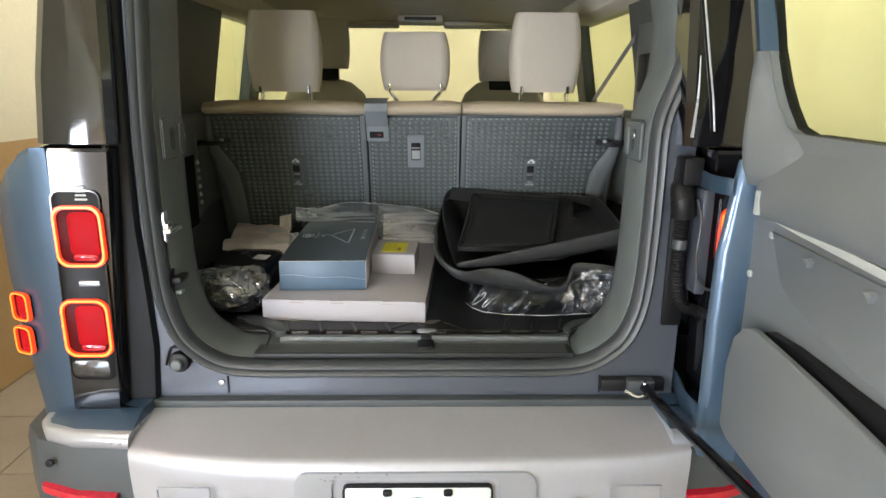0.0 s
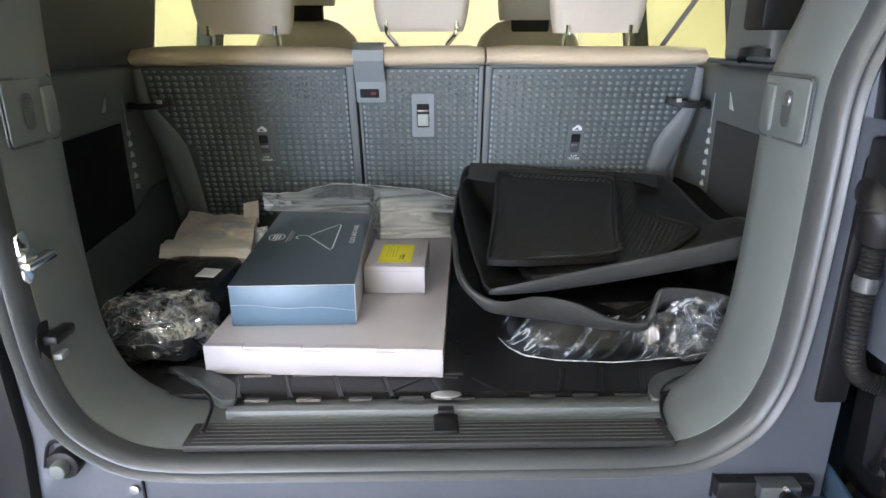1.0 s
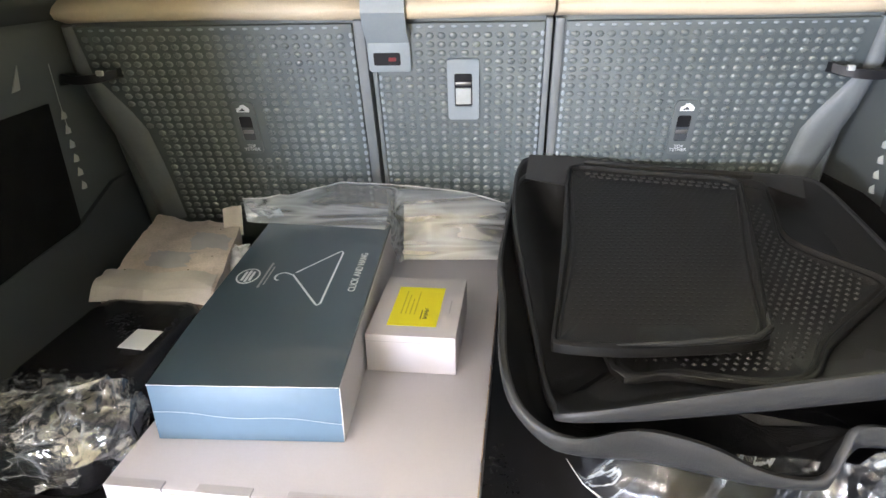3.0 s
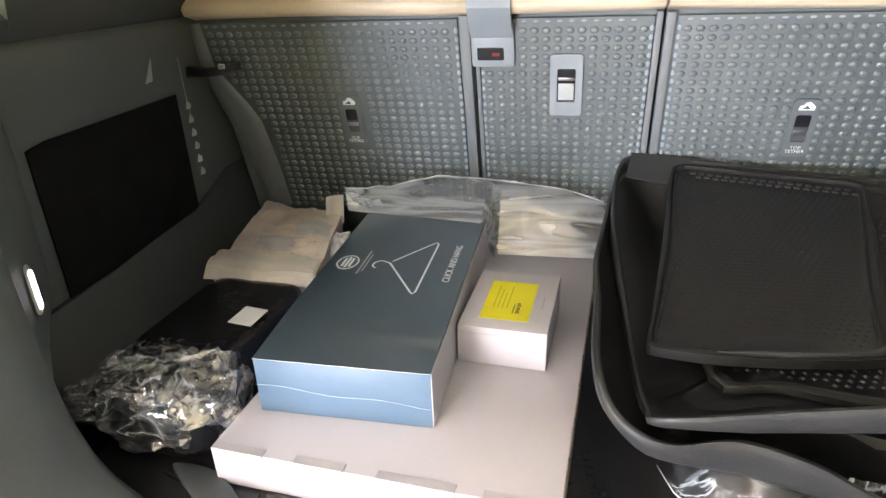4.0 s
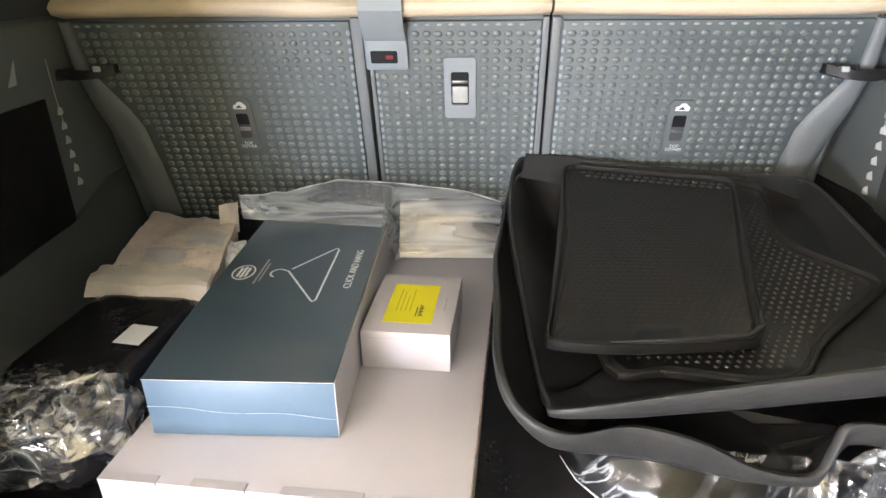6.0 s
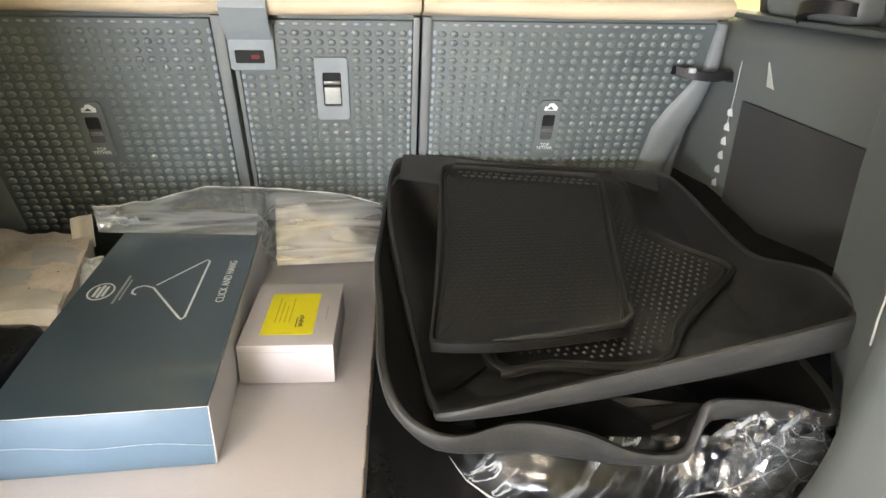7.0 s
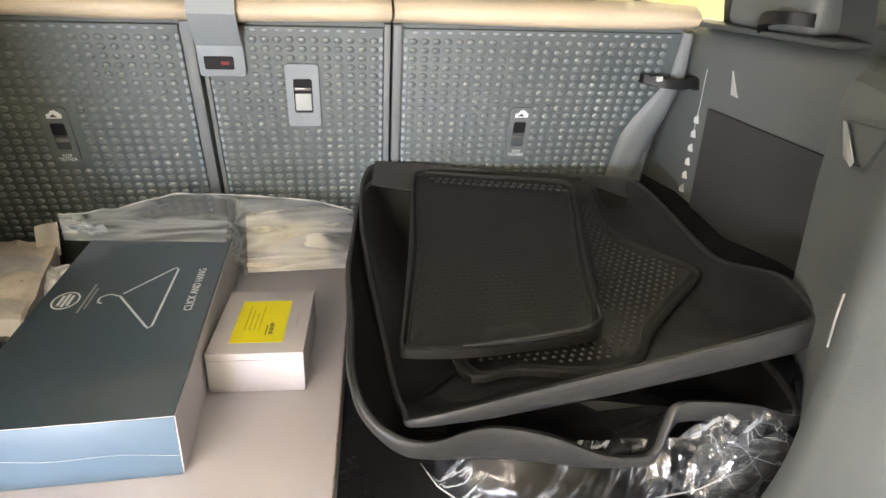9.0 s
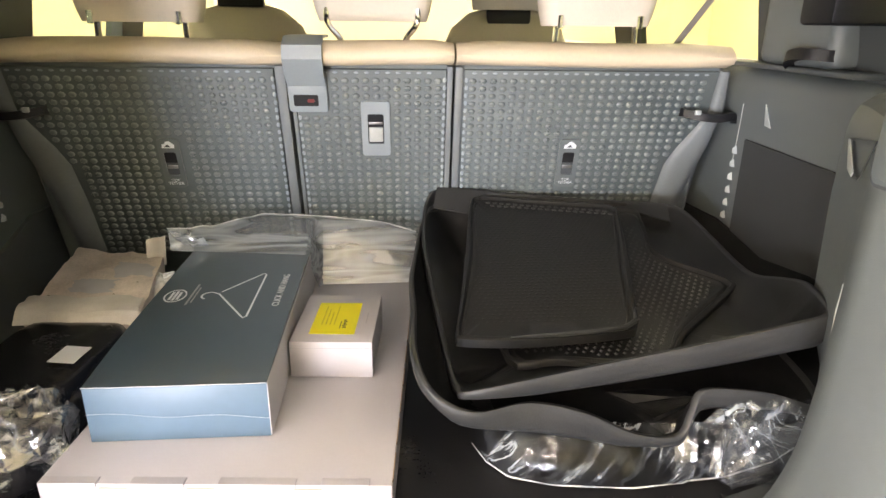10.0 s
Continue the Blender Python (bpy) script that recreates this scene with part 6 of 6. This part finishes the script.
sub("inner_film", crinkled(-0.500, 0.470, FLOOR + 0.060, 0.090, 0.070, 0.050, 26, 14, 0.010, 21, 15), "parcel_film", par, "second fold of clear film", angle=28)
bm = lump(0, 0, 0, 0.100, 0.072, 0.045, 40, 20, 0.06, 2.0, 2, 0.5)
bmesh.ops.transform(bm, verts=bm.verts, matrix=pose(-0.520, 0.482, FLOOR + 0.0445, 0, 0, -10))
sub("front_pouch", bm, "bag_black", par, "black pouch in film", angle=60)
sub("film_end", crinkled(-0.628, 0.436, FLOOR + 0.060, 0.054, 0.026, 0.020, 20, 10, 0.008, 13, 25), "parcel_film", par, "twisted end of clear film", smooth=False)


# beige padded envelope
def envelope(u, v, lift=0.0):
    """Corner to corner over the packet, slightly crumpled."""
    x0, x1 = -0.600 - 0.070 * v, -0.398 - 0.066 * v
    x, y = x0 + (x1 - x0) * u, 0.738 + (0.352 - 0.045 * u) * v + 0.006 * math.sin(9 * u + 1)
    z = 0.974 - 0.006 * max(0, 0.05 - v) / 0.05 + 0.0055 * ridged((x, y * 0.7, 0), 11, 2) + 0.0034 * ridged((x, y, 0), 27, 5)
    return x, y, z + lift


env = thing("padded_envelope", (-0.5, 0.85, FLOOR), "crumpled beige paper envelope with pale patches behind the parcel", "envelope")
bm = sheet(envelope, 30, 40, 0.0)
rim_pts = [envelope(k / 30, 0) for k in range(31)] + [envelope(1, k / 40) for k in range(1, 41)] + [envelope(1 - k / 30, 1) for k in range(1, 31)] + [envelope(0, 1 - k / 40) for k in range(1, 40)]
c = sum((Vector(p) for p in rim_pts), Vector()) / len(rim_pts)
loft([[Vector(p) for p in rim_pts], [Vector((p[0], p[1], p[2] - 0.014)) for p in rim_pts], [Vector((c.x + (p[0] - c.x) * 0.93, c.y + (p[1] - c.y) * 0.95, FLOOR + 0.001)) for p in rim_pts]], True, False, bm)
sub("paper", bm, "paper", env, angle=14)


def patch(u0, u1, v0, v1, lift, seed):
    def fn(a, b):
        u = u0 + (u1 - u0) * a + 0.05 * noisy((b * 3, seed, 0), 2, seed) * (1 if 0 < a < 1 else 1.6)
        v = v0 + (v1 - v0) * b + 0.04 * noisy((a * 3, seed, 1), 2, seed + 3)
        return envelope(u, v, lift)
    return sheet(fn, 12, 12)


sub("label", patch(0.28, 0.66, 0.30, 0.50, 0.0018, 2.3), "white_card", env, "faded pale label", angle=14)
sub("label", patch(0.58, 0.97, 0.56, 0.80, 0.0018, 5.1), "white_card", env, "torn pale label", angle=14)
sub("flap", sheet(lambda u, v: tuple(Vector(envelope(-0.07 + 1.05 * u, -0.03 + 0.26 * v, 0.004 + 0.006 * (1 - v) * (1 - u))) + Vector((0, 0, -0.010 * max(0, 0.2 - v) / 0.2))), 24, 8, 0.0012), "paper_flap", env, "folded glassine flap", angle=14)
for u, v in ((0.70, 0.22), (0.86, 0.42), (0.80, 0.86), (0.12, 0.20)):
    sub("ink_spot", slab([(0.0022 * math.cos(a), 0.0015 * math.sin(a)) for a in (0, 1.2, 2.5, 3.7, 5)], Matrix.Translation(envelope(u, v, 0.0062)), 0.0004), "ink_dark", env, "small dark spot")
sub("upright_scrap", sheet(lambda u, v: (-0.499 + 0.043 * u, 1.035 + 0.012 * v + 0.004 * math.sin(5 * u), 0.962 + (0.052 + 0.010 * u) * v), 8, 8, 0.0006), "paper_flap", env, "upright scrap of glassine paper", angle=20)
sub("inner_paper", crinkled(-0.425, 0.93, FLOOR + 0.085, 0.022, 0.045, 0.030, 14, 9, 0.006, 41, 8), "film_fold", env, "crumpled white lining", smooth=False)

# ---- moulded rubber mats, nested in a heap ----


def mat_shell(outline, floor_z, thick=0.006, inset=0.06, steps=5, centre=None, left_inset=0.0, right_inset=0.0):
    """A moulded tray: a rim at the outline's own heights, walls down to a floor of height floor_z(x, y)."""
    rim = smooth_path(outline, steps, True)
    c = Vector(centre) if centre else sum(rim, Vector()) / len(rim)

    def ring(k, zf):
        res = []
        for p in rim:
            q = p + (c - p) * k
            res.append(Vector((q.x, q.y, zf(q, p))))
        return res

    def ring_d(dist, zf):
        res = []
        for p in rim:
            wide = 1 + (left_inset / inset if left_inset and dist > 0.013 and p.x < 0.2 and p.y > 0.5 else 0) + (right_inset / inset if dist > 0.013 and p.x > 0.63 else 0)
            d = Vector((c.x - p.x, c.y - p.y, 0)).normalized() * dist * wide
            q = p + d
            res.append(Vector((q.x, q.y, zf(q, p))))
        return res
    fl = lambda q, p: min(floor_z(q.x, q.y), p.z - 0.002)
    inner = [ring(0.97, fl), ring(0.7, fl), ring(0.4, fl), ring(0.22, fl), ring_d(inset + 0.012, fl), ring_d(inset, lambda q, p: fl(q, p) + 0.003),
             ring_d(inset * 0.45, lambda q, p: fl(q, p) * 0.4 + p.z * 0.6), ring_d(0.010, lambda q, p: p.z - 0.004)]
    edge = [ring_d(0.010, lambda q, p: p.z - 0.004), ring_d(0.0075, lambda q, p: p.z - 0.0005), ring_d(0.0065, lambda q, p: p.z), ring_d(0.001, lambda q, p: p.z),
            ring_d(0.0, lambda q, p: p.z - 0.0015), ring_d(-0.001, lambda q, p: p.z * 0.75 + fl(q, p) * 0.25 - 0.002), ring_d(0.002, lambda q, p: fl(q, p) * 0.8 + p.z * 0.2 - thick),
            ring_d(0.010, lambda q, p: fl(q, p) - thick), ring_d(inset * 0.95 + 0.02, lambda q, p: fl(q, p) - thick), ring(0.5, lambda q, p: fl(q, p) - thick), ring(0.97, lambda q, p: fl(q, p) - thick)]
    return loft([ring(0.995, fl)] + inner, True, False), loft(edge, True, False)


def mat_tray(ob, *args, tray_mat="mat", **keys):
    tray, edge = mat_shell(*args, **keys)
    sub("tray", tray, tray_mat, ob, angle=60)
    # same rubber in a lighter copy: light on the rim is put into colour
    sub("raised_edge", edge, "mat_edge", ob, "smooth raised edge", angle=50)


def mat_thing(label):
    return thing("floor_mat", (0.36, 0.75, FLOOR), label, "floor mat", "heap of rubber mats")


low = mat_thing("moulded black rubber floor mat with a wavy raised edge")
rim = [(0.078, 0.86, 1.03), (0.073, 0.62, 1.042), (0.073, 0.47, 1.043), (0.098, 0.418, 1.012), (0.152, 0.402, 0.992), (0.225, 0.412, 0.998), (0.30, 0.405, 0.985), (0.37, 0.398, 0.955),
       (0.43, 0.398, 0.951), (0.448, 0.405, 0.985), (0.462, 0.412, 1.011), (0.51, 0.410, 1.012), (0.56, 0.405, 1.006), (0.622, 0.405, 0.990), (0.645, 0.50, 0.995), (0.650, 0.75, 1.0), (0.60, 1.02, 1.03), (0.35, 1.08, 1.06), (0.14, 1.10, 1.085)]


def low_floor(x, y):
    front = np.interp(x, [0.1, 0.15, 0.26, 0.36, 0.435, 0.465, 0.56, 0.63], [0.985, 0.972, 0.955, 0.936, 0.935, 0.992, 0.988, 0.972]) - 0.40 * (y - 0.405)
    return max(0.905 + 0.03 * y, front, 1.020 - 0.8 * (x - 0.073))


# black carpet material on the rubber tray paints the shade under the upper mat
mat_tray(low, rim, low_floor, inset=0.035, tray_mat="carpet")
upper = mat_thing("moulded black rubber floor mat with a straight raised edge")
rim = [(0.150, 0.418, 1.014), (0.30, 0.415, 1.047), (0.46, 0.412, 1.082), (0.585, 0.411, 1.112), (0.614, 0.414, 1.122), (0.628, 0.445, 1.124), (0.652, 0.525, 1.117), (0.664, 0.60, 1.094), (0.678, 0.70, 1.060), (0.686, 0.78, 1.054), (0.688, 0.89, 1.066), (0.682, 0.99, 1.082), (0.664, 1.038, 1.090), (0.60, 1.055, 1.093),
       (0.40, 1.085, 1.098), (0.25, 1.105, 1.108), (0.150, 1.125, 1.112), (0.112, 1.09, 1.09), (0.100, 0.95, 1.050), (0.112, 0.75, 1.005), (0.126, 0.54, 0.988), (0.134, 0.455, 0.998)]


def upper_floor(x, y):
    front = np.interp(x, [0.15, 0.23, 0.35, 0.49, 0.61], [1.008, 1.013, 1.030, 1.055, 1.080]) - 0.42 * (y - 0.412)
    return max(0.955 + 0.16 * max(0, x - 0.2) + 0.06 * max(0, y - 0.6), front)


mat_tray(upper, rim, upper_floor, inset=0.03, left_inset=0.075, right_inset=0.02)
# lit look of the corner faces comes from the lighter rubber colour
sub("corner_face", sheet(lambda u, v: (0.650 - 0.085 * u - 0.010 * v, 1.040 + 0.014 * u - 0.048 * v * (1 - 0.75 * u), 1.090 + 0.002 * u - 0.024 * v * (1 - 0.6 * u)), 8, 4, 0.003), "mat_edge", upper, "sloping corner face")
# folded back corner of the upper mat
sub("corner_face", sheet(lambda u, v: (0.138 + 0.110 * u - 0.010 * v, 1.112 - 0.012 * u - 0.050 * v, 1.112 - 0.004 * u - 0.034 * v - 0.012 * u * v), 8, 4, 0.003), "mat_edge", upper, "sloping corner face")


def flat_mat(outline, zf, thick, rim_h, m_name, ob):
    pts = smooth_path([(x, y, 0) for x, y in outline], 4, True)
    c = sum(pts, Vector()) / len(pts)
    n = len(pts)

    def ring(dist, lift):
        res = []
        for p in pts:
            d = Vector((c.x - p.x, c.y - p.y, 0)).normalized() * dist
            q = p + d
            res.append(Vector((q.x, q.y, zf(q.x, q.y) + lift)))
        return res

    def scaled(k, lift):
        return [Vector((q.x, q.y, zf(q.x, q.y) + lift)) for q in (p + (c - p) * k for p in pts)]
    rings = [scaled(0.98, 0), scaled(0.6, 0), scaled(0.25, 0), ring(0.024, 0), ring(0.022, 0.002), ring(0.017, 0.002), ring(0.014, 0.0), ring(0.011, 0.001), ring(0.008, rim_h), ring(0.003, rim_h), ring(0, rim_h - 0.002), ring(0, -thick), scaled(0.5, -thick), scaled(0.98, -thick)]
    return sub("mat", loft(rings, True, True), m_name, ob, angle=50)


def nubs(outline, zf, step, r, h, ob, keep=lambda x, y: True, mat="mat"):
    """Small raised nubs over a mat, joined."""
    bm = bmesh.new()
    xs, ys = [p[0] for p in outline], [p[1] for p in outline]

    def inside(x, y):
        hit = False
        for (xa, ya), (xb, yb) in zip(outline, outline[1:] + outline[:1]):
            if (ya > y) != (yb > y) and x < (xb - xa) * (y - ya) / (yb - ya) + xa:
                hit = not hit
        return hit
    row, y = 0, min(ys)
    while y < max(ys):
        x = min(xs) + (step / 2 if row % 2 else 0)
        while x < max(xs):
            if inside(x, y) and keep(x, y):
                b = [bm.verts.new((x + r * u, y + r * v, zf(x + r * u, y + r * v) + 0.0002)) for u, v in ((1, 0), (0, 1), (-1, 0), (0, -1))]
                t = bm.verts.new((x, y, zf(x, y) + h))
                for k in range(4):
                    bm.faces.new((b[k], b[(k + 1) % 4], t))
            x += step
        y += step * 0.87
        row += 1
    tagged(sub("nub_pattern", bm, mat, ob, "rows of small raised nubs", smooth=False), kind="stuff")


third = mat_thing("black rubber floor mat with a dotted surface")
outl = [(0.215, 0.53), (0.29, 0.514), (0.389, 0.488), (0.452, 0.502), (0.496, 0.562), (0.538, 0.604), (0.630, 0.682), (0.642, 0.704), (0.630, 0.730), (0.576, 0.805), (0.554, 0.865), (0.572, 0.975), (0.55, 1.03), (0.36, 1.05), (0.26, 1.04), (0.22, 0.8)]
zc = lambda x, y: 0.995 + 0.05 * max(0, x - 0.2) + 0.07 * max(0, x - 0.5) + 0.14 * max(0, y - 0.62) + 0.25 * max(0, y - 0.98)
flat_mat(outl, zc, 0.005, 0.006, "mat", third)
inner = [(0.36 + (x - 0.36) * 0.9, 0.78 + (y - 0.78) * 0.9) for x, y in outl]
nubs(inner, zc, 0.0130, 0.0040, 0.0026, third, lambda x, y: x > 0.42 or y < 0.66, "mat_nub")
fourth = mat_thing("small rectangular black rubber mat with raised edges")
outp = [(0.140, 0.556), (0.150, 0.540), (0.22, 0.532), (0.30, 0.537), (0.40, 0.552), (0.425, 0.575), (0.437, 0.62), (0.482, 0.80), (0.522, 0.985), (0.525, 1.012), (0.50, 1.035), (0.36, 1.062), (0.25, 1.088), (0.228, 1.085), (0.208, 1.05), (0.176, 0.80), (0.15, 0.62)]
zd = lambda x, y: 1.022 + 0.14 * max(0, y - 0.58) + 0.01 * (x - 0.2)
flat_mat(outp, zd, 0.008, 0.007, "mat", fourth)
inner = [(0.35 + (x - 0.35) * 0.88, 0.83 + (y - 0.83) * 0.88) for x, y in outp]
nubs(inner, zd, 0.0115, 0.0032, 0.0012, fourth)
bm = bmesh.new()
for j in range(2):
    for k in range(18):
        x, y = 0.250 + 0.0146 * k + 0.0075 * j, 1.060 - 0.016 * j - 0.0031 * k
        box(-0.0046, 0.0046, -0.004, 0.004, 0, 0.003, 0.001, 1, bm=bm, m=Matrix.Translation((x, y, zd(x, y))))
# front edge highlight, painted as a rib of lighter rubber
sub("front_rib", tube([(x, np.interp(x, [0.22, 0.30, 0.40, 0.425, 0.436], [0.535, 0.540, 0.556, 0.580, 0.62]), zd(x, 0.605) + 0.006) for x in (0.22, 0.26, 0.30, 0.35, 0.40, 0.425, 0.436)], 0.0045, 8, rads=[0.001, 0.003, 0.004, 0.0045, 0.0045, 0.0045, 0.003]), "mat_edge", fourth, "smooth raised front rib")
tagged(sub("edge_nub_pattern", bm, "mat_nub", fourth, "two rows of larger square nubs", smooth=False), kind="stuff")

# clear bag on the floor under the mats
def floor_bag(u, v):
    x = 0.165 + 0.490 * u
    edge = np.interp(u, [0, 0.03, 0.09, 0.21, 0.43, 0.72, 0.9, 1], [0.520, 0.478, 0.442, 0.422, 0.411, 0.425, 0.455, 0.485])
    top = np.interp(u, [0, 0.25, 0.5, 0.58, 0.66, 0.9, 1], [0.935, 0.955, 0.948, 0.952, 1.000, 1.000, 1.005])
    z = FLOOR + 0.003 + (top - FLOOR - 0.003) * (1 - v) ** 1.15
    hang = np.interp(u, [0, 0.52, 0.64, 1], [edge + 0.020, edge + 0.020, 0.398, 0.396])
    y = edge + (hang - edge) * (1 - v) ** 2 - 0.022 * math.sin(math.pi * min(1, v * 0.9)) * (1 if u < 0.6 else 0.5)
    w = math.sin(math.pi * min(1, max(0, 0.08 + 0.86 * v)))
    streak = 0.0028 * ridged((x * 0.8 + z * 1.5, 0, z * 0.4), 16, 3) + 0.0012 * ridged((x + z * 1.3, 0, z * 0.3), 60, 8)
    return x, y - streak * w, z


fb = thing("clear_bag", (0.4, 0.4, FLOOR), "clear crinkled plastic bag under the rubber mats", "plastic bag")
sub("streaky_film", sheet(lambda u, v: floor_bag(u * 0.60, v), 110, 18), "streaky", fb, "smooth film with painted white glint streaks", angle=40)
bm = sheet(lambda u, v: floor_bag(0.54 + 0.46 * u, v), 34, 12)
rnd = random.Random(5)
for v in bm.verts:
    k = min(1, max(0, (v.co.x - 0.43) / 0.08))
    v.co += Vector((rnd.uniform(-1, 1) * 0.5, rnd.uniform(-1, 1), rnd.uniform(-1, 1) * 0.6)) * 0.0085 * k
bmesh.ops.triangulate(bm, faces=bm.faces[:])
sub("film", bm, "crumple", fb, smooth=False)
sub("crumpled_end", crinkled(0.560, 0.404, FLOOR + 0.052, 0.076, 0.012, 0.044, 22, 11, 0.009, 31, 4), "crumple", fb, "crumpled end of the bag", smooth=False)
sub("film_edge", tube([Vector(floor_bag(k / 60, 1.0)) + Vector((0, 0, 0.001)) for k in range(61)], 0.0014, 5, rads=[0.0005 + 0.0009 * abs(math.sin(0.29 * k)) for k in range(61)]), "film_fold", fb, "folded edge with its highlight painted white")
